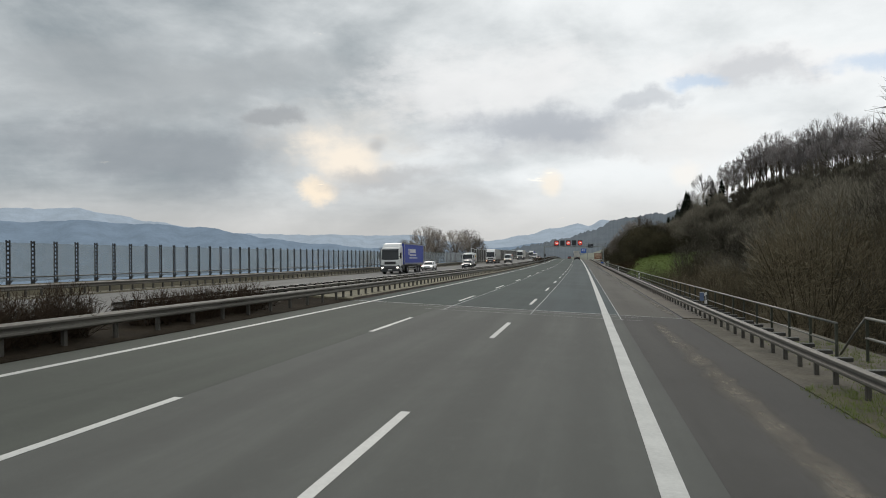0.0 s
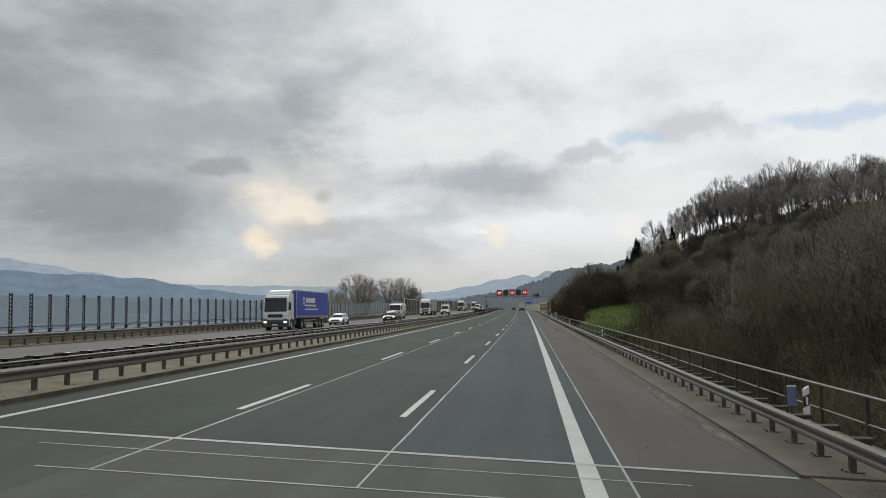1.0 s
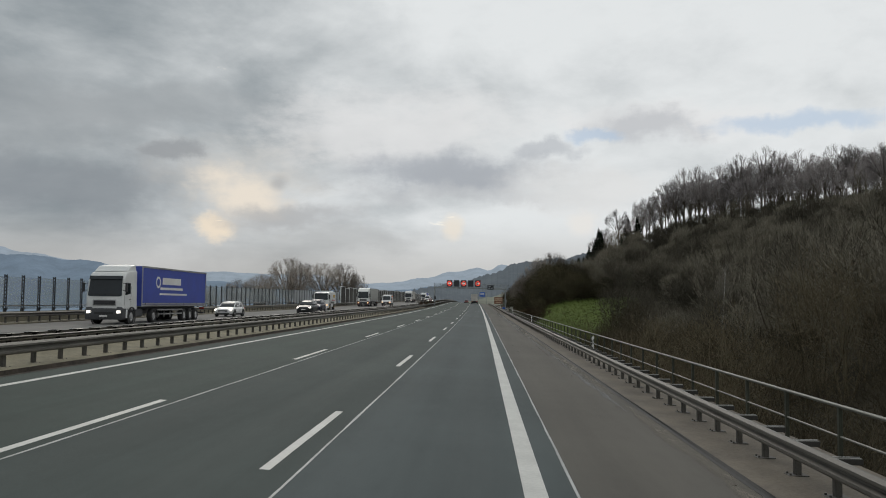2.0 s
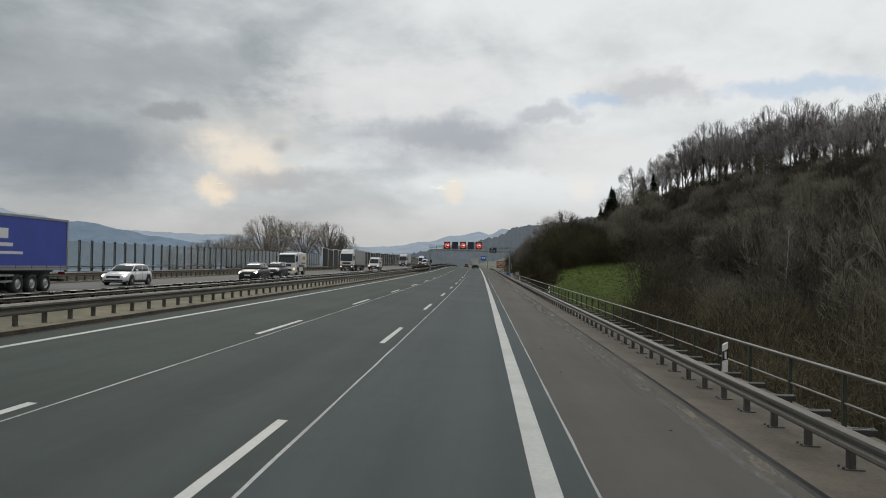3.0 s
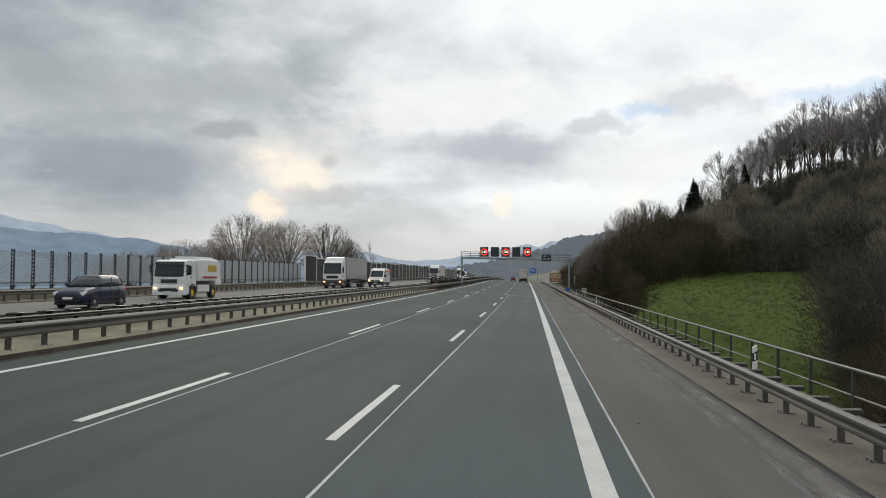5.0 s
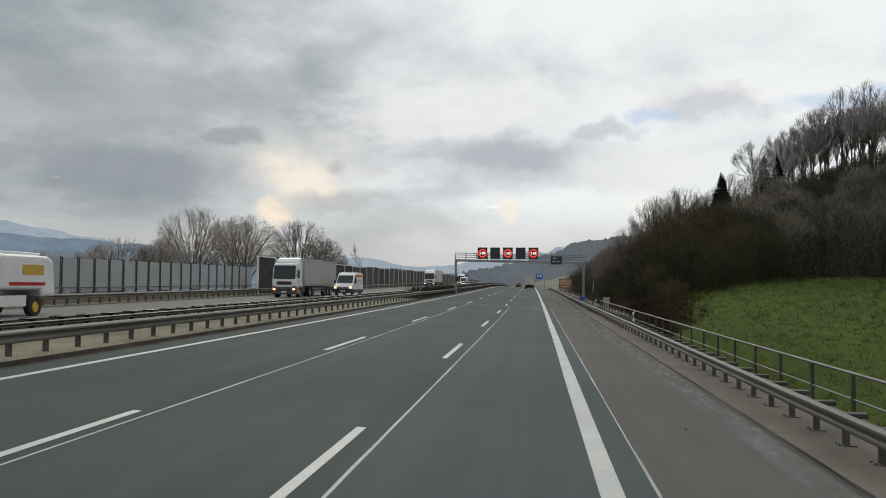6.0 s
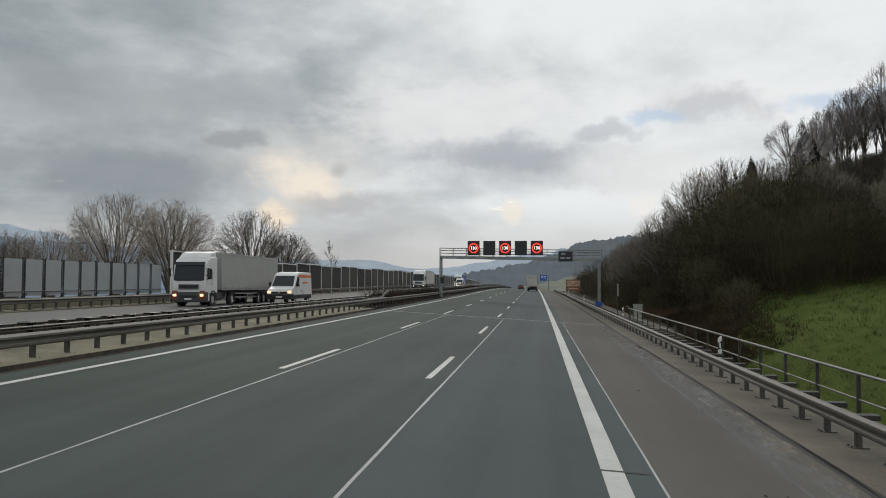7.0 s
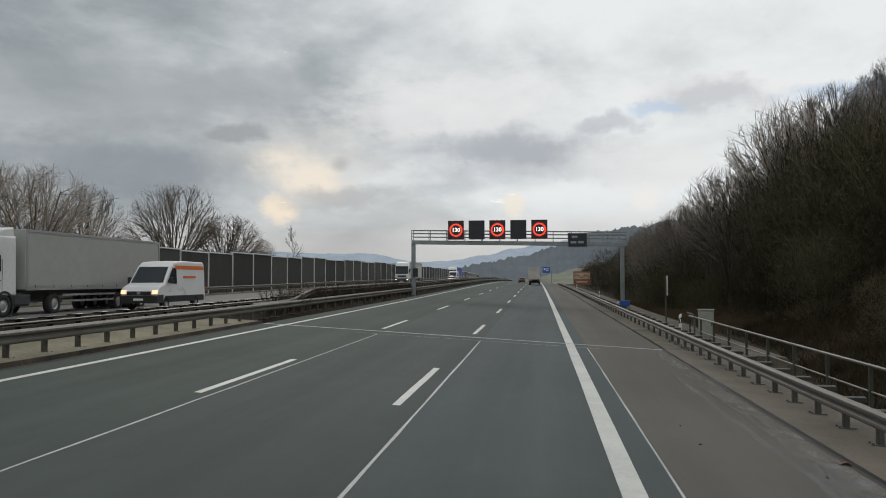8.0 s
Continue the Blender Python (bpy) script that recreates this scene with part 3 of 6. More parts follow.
def debris(x0, x1, y0, y1, count, seed):
    """Scattered clods and scraps lying on the shoulder."""
    r = random.Random(seed)
    v, f = [], []
    for i in range(count):
        x, y, w, l, h = r.uniform(x0, x1), r.uniform(y0, y1), r.uniform(0.012, 0.035), r.uniform(0.02, 0.08), r.uniform(0.008, 0.02)
        n = len(v)
        for a, b, c in ((-w, -l, 0), (w, -l * 0.6, 0), (w * 0.7, l, 0), (-w * 0.8, l * 0.7, 0), (0, 0, h)):
            v.append(on(x + a, y + b, c + 0.003))
        f += [(n, n + 1, n + 4), (n + 1, n + 2, n + 4), (n + 2, n + 3, n + 4), (n + 3, n, n + 4)]
    piece("debris", mesh("debris", v, f, SOIL), shoulder, None, "small dark clods and scraps", "stuff")


debris(1.0, 3.4, 40, 235, 45, 5)
for i, (x, a, b, w) in enumerate(((3.2, 39, 72, 0.4), (3.25, 74, 128, 0.35), (3.0, 80, 112, 0.14), (3.15, 116, 160, 0.5), (2.8, 110, 150, 0.12),
                                  (3.2, 158, 221, 0.5), (2.9, 165, 214, 0.16), (2.7, 90, 101, 0.1), (1.98, 3, 36, 0.62), (2.05, 2, 26, 0.4))):
    grit(x, a, b, w, i)
for i, (x, a, b, w) in enumerate(((2.95, 70, 132, 0.22), (3.12, 128, 172, 0.4), (2.9, 150, 205, 0.5), (3.1, 182, 222, 0.45), (2.55, 176, 214, 0.2), (2.7, 120, 150, 0.16))):
    grit(x, a, b, w, 40 + i, FILM)


def scrap(x, y):
    """A crumpled scrap of red-brown plastic lying against the joint."""
    r = random.Random(8)
    v, f = [], []
    for i in range(4):
        for j in range(3):
            v.append(on(x - 0.09 + 0.06 * i, y - 0.05 + 0.05 * j, 0.012 + 0.045 * r.random() * (1 if 0 < i < 3 else 0.3)))
    n = len(v)
    v += [(a, b, c - 0.008) for a, b, c in v]
    for i in range(3):
        for j in range(2):
            q = (i * 3 + j, i * 3 + j + 3, i * 3 + j + 4, i * 3 + j + 1)
            f += [q, tuple(n + k for k in q[::-1])]
    rim = [0, 1, 2, 5, 8, 11, 10, 9, 6, 3]
    f += [(rim[i], rim[(i + 1) % 10], n + rim[(i + 1) % 10], n + rim[i]) for i in range(10)]
    red = mat("faded_red_plastic", (0.22, 0.075, 0.06), 0.6, vary=0.3, bump=0.002)
    tagged(new("scrap", mesh("scrap", v, f, red)), "crumpled red-brown plastic scrap on the hard shoulder", "litter")


scrap(3.33, 202.45)

# ---------------------------------------------------------------- guard rails
WAVE = [(0.0, 0.155), (0.025, 0.15), (0.085, 0.105), (0.085, 0.06), (0.0, 0.018), (0.0, -0.018), (0.085, -0.06), (0.085, -0.105), (0.025, -0.15), (0.0, -0.155)]
WAVE = WAVE + [(a - 0.008, b) for a, b in WAVE[::-1]]


def post_mesh(height, plate):
    parts = [box_data(0.10, 0.13, height, 0.012, (0, 0, height / 2))]
    if plate:
        parts += [box_data(0.34, 0.24, 0.016, 0, (-0.02, 0, 0.008)), box_data(0.03, 0.03, 0.03, 0, (-0.14, 0.08, 0.03)), box_data(0.03, 0.03, 0.03, 0, (-0.14, -0.08, 0.03))]
    return mesh("post", *join(*parts), GALV_POST)


def spacer_mesh(length=0.56, flat=False):
    if flat:
        # an oval plate with a bright rim, on a short stub
        v, f = [], []
        for k, (r, z) in enumerate(((1.0, -0.022), (1.0, 0.016), (0.86, 0.026))):
            v += [(0.2 * r * math.cos(0.3927 * i), 0.25 * r * math.sin(0.3927 * i), z) for i in range(16)]
        for k in range(2):
            f += [(k * 16 + i, k * 16 + (i + 1) % 16, k * 16 + 16 + (i + 1) % 16, k * 16 + 16 + i) for i in range(16)]
        f += [tuple(range(32, 48)), tuple(range(15, -1, -1))]
        me = mesh("spacer", *join((v, f), box_data(0.1, 0.1, 0.24, 0, (0.1, 0, -0.13))), OVAL)
        me.materials.append(PLATE_EDGE)
        for p in list(me.polygons)[16:32]:
            p.material_index = 1
        return me
    # Thin pale strips on top paint the lit upper edges of the dark spacer
    v, f = join(box_data(length, 0.13, 0.09, 0.01), box_data(length, 0.022, 0.012, 0, (0, 0.06, 0.052)), box_data(length * 0.9, 0.02, 0.012, 0, (0, -0.05, 0.05)))
    me = mesh("spacer", v, f, PLATE)
    me.materials.append(PLATE_EDGE)
    n = len(me.polygons)
    for p in list(me.polygons)[n - 12:]:
        p.material_index = 1
    return me


def guard_rail(label, face_x, post_x, side, y0, y1, pitch, place, centre, foot, spacer_x=None, spacer_up=0.62, phase=0.0, plate=True, rear=None):
    """A W-beam on posts. side: -1 when its face looks towards smaller x."""
    rail = empty("guard_rail", label, "guard rail", place(post_x, (y0 + y1) / 2, 0))
    inv = Matrix.Translation(-rail.location)
    ys = steps(y0, y1, 4)
    beam = sweep_data([(face_x - side * (0.085 - a) * 1.0, centre + b) for a, b in WAVE], ys, place, True)
    piece("beam", mesh("beam", *beam, GALV), rail, inv, "galvanised W-profile beam")
    me = post_mesh(centre + 0.12 - foot, plate)
    sp = spacer_mesh(0.4 if side < 0 and face_x < 0 else 0.44, side < 0 and face_x < 0)
    if rear is not None:
        back = sweep_data([(rear - 0.085 + a, centre + 0.09 + b * 0.36) for a, b in WAVE], ys, place, True)
        piece("rear_beam", mesh("rear_beam", *back, GALV), rail, inv)
    k = 0
    y = y0 + phase
    while y < y1:
        if k < 300:
            turn = pose(0, 0, 0, 0, 0, heading(y) + (180 if side > 0 else 0))
            piece("post", me, rail, inv @ Matrix.Translation(place(post_x, y, foot)) @ turn)
            if spacer_x is not None:
                piece("spacer", sp, rail, inv @ Matrix.Translation(place(spacer_x, y, spacer_up)) @ turn)
        y += pitch
        k += 1
    return rail


guard_rail("galvanised guard rail on plated posts along the bridge edge", 4.27, 4.49, -1, 38.3, 226, 1.5162, on, 0.50, 0.045, 4.63, 0.575, 0.56)
guard_rail("galvanised guard rail on closely set posts at the bridge end", 4.27, 4.49, -1, 18, 38.29, 1.5162, on, 0.50, 0.0, 4.63, 0.575, 1.149, False)
guard_rail("galvanised guard rail at the verge after the bridge", 4.27, 4.49, -1, 226.1, 420, 2.0, on, 0.50, 0.0, 4.63, 0.575, 0.8, False)
guard_rail("galvanised guard rail at the verge before the bridge", 4.27, 4.49, -1, -40, 17.99, 2.0, on, 0.50, 0.0, 4.63, 0.575, 1.07, False)
guard_rail("galvanised guard rail along the median, facing the lanes", -12.5, -12.72, 1, 37.5, 232, 1.385, on, 0.55, 0.06, None, 0.6, 1.02)
guard_rail("weathered guard rail over bare soil in the median", -12.5, -12.72, 1, -40, 37.49, 2.06, on, 0.55, 0.0, None, 0.6, 1.12, False)
guard_rail("galvanised guard rail along the median after the bridge", -12.5, -12.72, 1, 232.1, 560, 2.0, on, 0.55, 0.02, None, 0.6, 0.5, False)
guard_rail("galvanised guard rail of the opposite carriageway with spacer plates", -14.85, -14.5, -1, 22, 232, 1.33, over, 0.50, 0.02, -14.2, 0.71, 0.3, True, -13.9)
guard_rail("galvanised guard rail of the opposite carriageway after the bridge", -14.85, -14.5, -1, 232.1, 560, 2.0, over, 0.56, 0.0, None, 0.6, 0.3)
guard_rail("galvanised guard rail at the far edge of the opposite carriageway", -30.75, -31.0, 1, -30, 232, 1.33, over, 0.6, 0.08, None, 0.6, 0.3)
guard_rail("galvanised guard rail in front of the dark noise barrier", -30.75, -31.0, 1, 232.1, 560, 4.0, over, 0.6, 0.08, None, 0.6, 0.3)


def ramp_rail():
    """The second median rail past the bridge, which climbs out of the first and runs on above it."""
    rail = empty("guard_rail", "raised galvanised guard rail climbing out of the median past the bridge", "guard rail", on(-13.4, 230, 0.0))
    inv = Matrix.Translation(-rail.location)

    def at(y):
        k = ease(y, 226, 235)
        return -12.95 - 0.75 * k, 0.56 + 0.42 * k

    ys = steps(222, 240, 1.0) + steps(244, 520, 6)
    piece("beam", mesh("beam", *sweep_data([(a, b) for a, b in WAVE], ys, lambda a, y, b: on(at(y)[0] + a, y, at(y)[1] + b), True), GALV), rail, inv, "galvanised W-profile beam")
    me = post_mesh(1.0, False)
    for k in range(60):
        y = 227 + 4.0 * k
        x, up = at(y)
        piece("post", me, rail, inv @ Matrix.Translation(on(x - 0.08, y, up - 0.9)))


ramp_rail()

# ---------------------------------------------------------------- bridge railing
def railing():
    thing = empty("bridge_railing", "steel pipe railing with olive posts along the bridge edge", "railing", on(5.7, 120, 0.07))
    inv = Matrix.Translation(-thing.location)
    for x, up, r in ((5.75, 1.11, 0.037), (5.75, 0.56, 0.024)):
        pts = [on(x, y, up - 0.06 * ease(y, 110, 190)) for y in steps(23.4, 228.5, 5)]
        piece("rail", mesh("rail", *tube_data(pts, r, 8), RAIL_STEEL, True), thing, inv)
    me = mesh("railing_post", *join(box_data(0.07, 0.1, 1.06, 0.01, (0, 0, 0.53)), box_data(0.16, 0.16, 0.015, 0, (0, 0, 0.008))), RAIL_POST)
    y = 23.45
    while y < 229:
        piece("railing_post", me, thing, inv @ Matrix.Translation(on(5.75, y, 0.045 - 0.06 * ease(y, 110, 190))))
        y += 2.56
    return thing


railing()


def end_railing():
    """The short railing on the bank before the bridge, with a slanted end."""
    thing = empty("bank_railing", "short steel pipe railing on the bank before the bridge", "railing", on(6.4, 15, 0.0))
    inv = Matrix.Translation(-thing.location)
    for up in (1.24, 0.68):
        pts = [on(6.8, y, up) for y in steps(11.0, 24.4, 3)]
        piece("rail", mesh("rail", *tube_data(pts, 0.04, 8), RAIL_STEEL, True), thing, inv)
    piece("brace", mesh("brace", *tube_data([on(6.8, 24.4, 1.24), on(6.68, 25.1, 0.7), on(6.55, 25.9, 0.02)], 0.035, 8), RAIL_STEEL, True), thing, inv)
    me = mesh("railing_post", *box_data(0.07, 0.08, 1.26, 0.01, (0, 0, 0.6)), RAIL_POST)
    for y in (12.3, 14.7, 17.1, 19.5, 21.9, 24.3):
        piece("railing_post", me, thing, inv @ Matrix.Translation(on(6.8, y, 0.0)))


end_railing()


# ---------------------------------------------------------------- noise barriers
def clear_sheet(name, base, span, grey):
    m = bpy.data.materials.new(name)
    m.use_nodes = True
    t = m.node_tree
    t.nodes.remove(t.nodes["Principled BSDF"])
    n = node(t, "ShaderNodeTexNoise", {"Vector": node(t, "ShaderNodeNewGeometry").outputs["Position"], "Scale": 0.8, "Detail": 4.0}).outputs[0]
    haze = node(t, "ShaderNodeBsdfDiffuse", {0: grey})
    thru = node(t, "ShaderNodeBsdfTransparent", {0: (0.86, 0.89, 0.9, 1)})
    gloss = node(t, "ShaderNodeBsdfGlossy", {0: (0.9, 0.9, 0.9, 1), 1: 0.08})
    mix = node(t, "ShaderNodeMixShader", {0: calc(t, "MULTIPLY_ADD", n, span, base), 1: thru.outputs[0], 2: haze.outputs[0]})
    mix2 = node(t, "ShaderNodeMixShader", {0: 0.06, 1: mix.outputs[0], 2: gloss.outputs[0]})
    t.links.new(mix2.outputs[0], t.nodes["Material Output"].inputs[0])
    return m


ACRYLIC = clear_sheet("clear_acrylic", 0.2, 0.2, (0.5, 0.54, 0.56, 1))
FROSTED = clear_sheet("frosted_acrylic", 0.6, 0.15, (0.42, 0.44, 0.45, 1))


def clear_barrier():
    """Black ladder-like posts with clear sheets between them on the parapet."""
    thing = empty("noise_barrier", "clear acrylic noise barrier with black perforated posts", "noise barrier", over(-32.5, 100, 0.75))
    inv = Matrix.Translation(-thing.location)
    sets = [box_data(0.07, 0.06, 2.5, 0, (0, -0.13, 1.2)), box_data(0.07, 0.06, 2.5, 0, (0, 0.13, 1.2))]
    for k in range(10):
        sets.append(box_data(0.06, 0.22, 0.11, 0, (0, 0, 0.16 + 0.242 * k)))
    sets.append(box_data(0.05, 0.05, 0.42, 0, (0, 0, 0)))
    brace = moved(box_data(0.05, 0.34, 0.05), pose(0, 0.24, 0.12, 38))
    me = mesh("barrier_post", *join(*sets, brace), WALL_POST)
    pane = box("pane", ACRYLIC, (0.015, 1.72, 2.2))
    frosted = box("pane", FROSTED, (0.015, 1.72, 2.3))
    y = 1.01 - 2.054 * 15
    i = 0
    while y < 231:
        dx, dz = course(y)
        piece("barrier_post", me, thing, inv @ Matrix.Translation(over(-32.5, y, 0.78)))
        p = piece("pane", pane if y < 184 else frosted, thing, inv @ Matrix.Translation(over(-32.5, y + 1.027, 0.78 + 1.22)))
        p.visible_shadow = False
        y += 2.054
        i += 1
    rails = mesh("rail", *tube_data([over(-32.38, q, 1.14) for q in steps(-30, 232, 6)], 0.035, 6), GALV_POST)
    piece("rail", rails, thing, inv)


clear_barrier()


def dark_barrier():
    thing = empty("noise_barrier", "dark absorbing noise barrier in stepped panels with pale caps", "noise barrier", over(-32.5, 400, 0.0))
    inv = Matrix.Translation(-thing.location)
    me = mesh("panel", *box_data(0.16, 5.98, 4.2, 0.01, (0, 0, 2.1)), DARK_PANEL)
    cap = box("cap", CAP, (0.36, 6.12, 0.11))
    post = mesh("panel_post", *box_data(0.22, 0.16, 4.3, 0.02, (0.06, 0, 2.15)), CAP)
    y = 232.7
    k = 0
    while y < 620:
        d = pose(0, 0, 0, 0, 0, heading(y + 3))
        low = -0.27 + 0.16 * ((k // 2) % 2) + (0.42 if k == 0 else 0.1 if k < 3 else 0.0)
        piece("panel", me, thing, inv @ Matrix.Translation(over(-32.5, y + 3.05, low)) @ d)
        piece("cap", cap, thing, inv @ Matrix.Translation(over(-32.5, y + 3.05, low + 4.235)) @ d)
        piece("panel_post", post, thing, inv @ Matrix.Translation(over(-32.5, y, low)) @ d)
        y += 6.1
        k += 1


dark_barrier()


# ---------------------------------------------------------------- gantry with signs
RED = glow("red_led", (1.0, 0.03, 0.015), 0.16)
REDRING = glow("bright_red_led", (1.0, 0.06, 0.03), 1.3)
WHITELED = glow("white_led", (1.0, 0.86, 0.78), 1.3)
BLACKFACE = mat("black_sign_face", (0.02, 0.023, 0.028), 0.5, vary=0.2, bump=0)
BLUE = mat("blue_sign", (0.02, 0.1, 0.42), 0.4, vary=0.15, bump=0)
SIGNGREY = mat("sign_back", (0.2, 0.22, 0.24), 0.5, 0.3, vary=0.2, bump=0)
DIMWHITE = mat("unlit_letters", (0.3, 0.33, 0.36), 0.5, vary=0.1, bump=0)


def ring_data(r0, r1, depth, n=40):
    v, f = [], []
    for i in range(n):
        w = 2 * math.pi * i / n
        for r in (r0, r1):
            for d in (0, -depth):
                v.append((r * math.cos(w), d, r * math.sin(w)))
    for i in range(n):
        a, b = 4 * i, 4 * ((i + 1) % n)
        f += [(a + 1, b + 1, b + 3, a + 3), (a, a + 2, b + 2, b), (a + 2, a + 3, b + 3, b + 2), (a, b, b + 1, a + 1)]
    return v, f


def text_mesh(body, size, material):
    c = bpy.data.curves.new("digits", "FONT")
    c.body, c.size, c.extrude, c.align_x, c.align_y, c.offset = body, size, 0.006, "CENTER", "CENTER", 0.016
    ob = bpy.data.objects.new("digits", c)
    scene.collection.objects.link(ob)
    dg = bpy.context.evaluated_depsgraph_get()
    me = bpy.data.meshes.new_from_object(ob.evaluated_get(dg))
    bpy.data.objects.remove(ob)
    me.materials.clear()
    me.materials.append(material)
    return me


GY = 262.0
GX0, GX1 = -13.9, 5.2      # ends of the beam in the world


def gantry():
    thing = empty("sign_gantry", "grey steel sign gantry with walkway railing over the lanes", "gantry", (6.0 - 0.5, GY, 0.2))
    inv = Matrix.Translation(-thing.location)

    def add(name, data, material, label="", fixed=False):
        # the beam and its walkway fall slightly towards the verge
        v = data[0] if fixed else [(x, y, z - 0.018 * (x - GX0)) for x, y, z in data[0]]
        return piece(name, mesh(name, v, data[1], material), thing, inv, label)

    zb = 6.74
    wide = GX1 - GX0
    mid = (GX0 + GX1) / 2
    add("beam", join(box_data(wide, 0.12, 0.36, 0.02, (mid, GY, zb)), box_data(wide, 0.1, 0.1, 0, (mid, GY + 0.9, zb - 0.1))), GANTRY)
    add("walkway", join(*[box_data(0.05, 0.9, 0.05, 0, (GX0 + 0.4 + 0.6 * i, GY + 0.45, zb + 0.17)) for i in range(int(wide / 0.6))]), SIGNGREY)
    for up in (0.5, 0.82, 1.1):
        add("handrail", tube_data([(GX0, GY + 0.02, zb + up), (GX1, GY + 0.02, zb + up)], 0.03), GANTRY)
        add("handrail", tube_data([(GX0, GY + 0.95, zb + up), (GX1, GY + 0.95, zb + up)], 0.03), GANTRY)
    n = 12
    for i in range(n + 1):
        x = GX0 + wide * i / n
        for dy in (0.02, 0.95):
            add("handrail_post", box_data(0.06, 0.05, 1.0, 0, (x, GY + dy, zb + 0.62)), GANTRY)
    for x, foot, head in ((GX0 + 0.12, 1.4, zb), (GX1 - 0.35, 1.3, zb - 0.34)):
        add("column", join(box_data(0.34, 0.42, head - foot, 0.03, (x, GY + 0.3, (head + foot) / 2)), box_data(0.7, 0.8, 0.12, 0.02, (x, GY + 0.3, foot + 0.06)), box_data(0.9, 1.0, 0.9, 0.04, (x, GY + 0.3, foot - 0.45))), GANTRY, "", True)
    add("switch_cabinet", box_data(0.45, 0.4, 0.75, 0.02, (GX0 + 0.35, GY - 0.05, 4.0)), BLACKFACE, "dark cabinet on the column")
    for x in (3.2, 3.9, 4.6):
        add("ladder_frame", join(*[box_data(0.05, 0.05, 1.1, 0, (x, GY - 0.04, zb + 0.6)), box_data(0.6, 0.04, 0.04, 0, (x, GY - 0.04, zb + 0.45)), box_data(0.6, 0.04, 0.04, 0, (x, GY - 0.04, zb + 0.85))]), GANTRY)
    return thing


gantry()


def matrix_sign(x, lit):
    z = 7.78
    s = empty("matrix_sign", "lit red LED speed limit sign in a black case" if lit else "unlit black LED sign case", "traffic sign", (x, GY - 0.16, z), "signs on the gantry")
    piece("case", box("case", BLACKFACE, (1.38, 0.24, 1.68), 0.02), s)
    piece("rim", mesh("rim", *join(box_data(1.42, 0.03, 0.03, 0, (0, -0.13, 0.84)), box_data(1.42, 0.03, 0.03, 0, (0, -0.13, -0.84)), box_data(0.03, 0.03, 1.68, 0, (-0.7, -0.13, 0)), box_data(0.03, 0.03, 1.68, 0, (0.7, -0.13, 0))), RED if lit else SIGNGREY), s)
    if lit:
        piece("red_panel", mesh("red_panel", *ring_data(0.0, 0.66, 0.01), RED), s, Matrix.Translation((0, -0.125, 0)), "dim red glow of the LED field")
        piece("ring", mesh("ring", *ring_data(0.45, 0.58, 0.02), REDRING), s, Matrix.Translation((0, -0.135, 0)), "bright red LED ring")
        piece("dark_centre", mesh("dark_centre", *ring_data(0.0, 0.44, 0.012), BLACKFACE), s, Matrix.Translation((0, -0.135, 0)))
        piece("digits", text_mesh("130", 0.5, WHITELED), s, Matrix.Translation((0, -0.165, 0)) @ pose(0, 0, 0, 90), "white LED digits 130")
    return s


for i in range(5):
    matrix_sign(-9.82 + 1.86 * i, i % 2 == 0)


def info_panel():
    s = empty("info_panel", "small dark variable text panel hung on the gantry", "traffic sign", (0.95, GY - 0.2, 6.8))
    piece("case", box("case", SIGNGREY, (1.7, 0.2, 1.25), 0.02), s)
    piece("face", box("face", BLACKFACE, (1.58, 0.02, 1.13), 0, (0, -0.112, 0)), s)
    for z, w, x in ((0.28, 0.5, -0.25), (-0.2, 0.5, -0.35), (-0.2, 0.5, 0.3)):
        piece("text_bar", box("text_bar", DIMWHITE, (w, 0.012, 0.2), 0, (x, -0.128, z)), s)


info_panel()
# ---------------------------------------------------------------- roadside furniture
WHITE = mat("white_plastic", (0.72, 0.72, 0.7), 0.5, vary=0.12, bump=0)
BLACK = mat("black_plastic", (0.02, 0.02, 0.021), 0.55, vary=0.2, bump=0)
PALEBLUE = mat("faded_blue_plate", (0.12, 0.17, 0.28), 0.5, vary=0.15, bump=0)
GREYBOX = mat("grey_green_cabinet", (0.27, 0.28, 0.23), 0.6, vary=0.15, big=2, bump=0)
BROWN = mat("brown_tourist_sign", (0.2, 0.085, 0.05), 0.5, vary=0.2, bump=0)
CREAM = mat("cream_sign_artwork", (0.45, 0.32, 0.22), 0.5, vary=0.2, bump=0)


def delineator(y, x=5.15):
    p = empty("delineator", "white roadside marker post with a black band", "marker post", on(x, y, 0.07), "marker posts")
    prof = [(-0.06, -0.05), (0.06, -0.05), (0.06, 0.03), (0.0, 0.07), (-0.06, 0.03)]

    def prism(z0, z1, slant=0.0):
        n = len(prof)
        v = [(a, b, z0 + slant * a) for a, b in prof] + [(a, b, z1 + slant * a) for a, b in prof]
        f = [tuple(range(n))[::-1], tuple(range(n, 2 * n))] + [(i, (i + 1) % n, n + (i + 1) % n, n + i) for i in range(n)]
        return v, f

    piece("lower_body", mesh("lower_body", *prism(0, 0.62, 0.0), WHITE), p)
    piece("black_band", mesh("black_band", *prism(0.622, 0.86, 0.6), BLACK), p, None, "slanting black band")
    piece("head", mesh("head", *prism(0.862, 1.02, 0.6), WHITE), p)
    piece("reflector", box("reflector", WHITE, (0.045, 0.012, 0.17), 0, (0, -0.058, 0.74)), p)
    return p


for y in (43.1, 92.6, 143.8, 195.2, 228.2, 278.0, 328.0):
    delineator(y, 5.15 if y < 225 else 5.3)

s = empty("distance_plate", "small blue plate on a short post behind the guard rail", "sign", on(5.05, 43.8, 0.07))
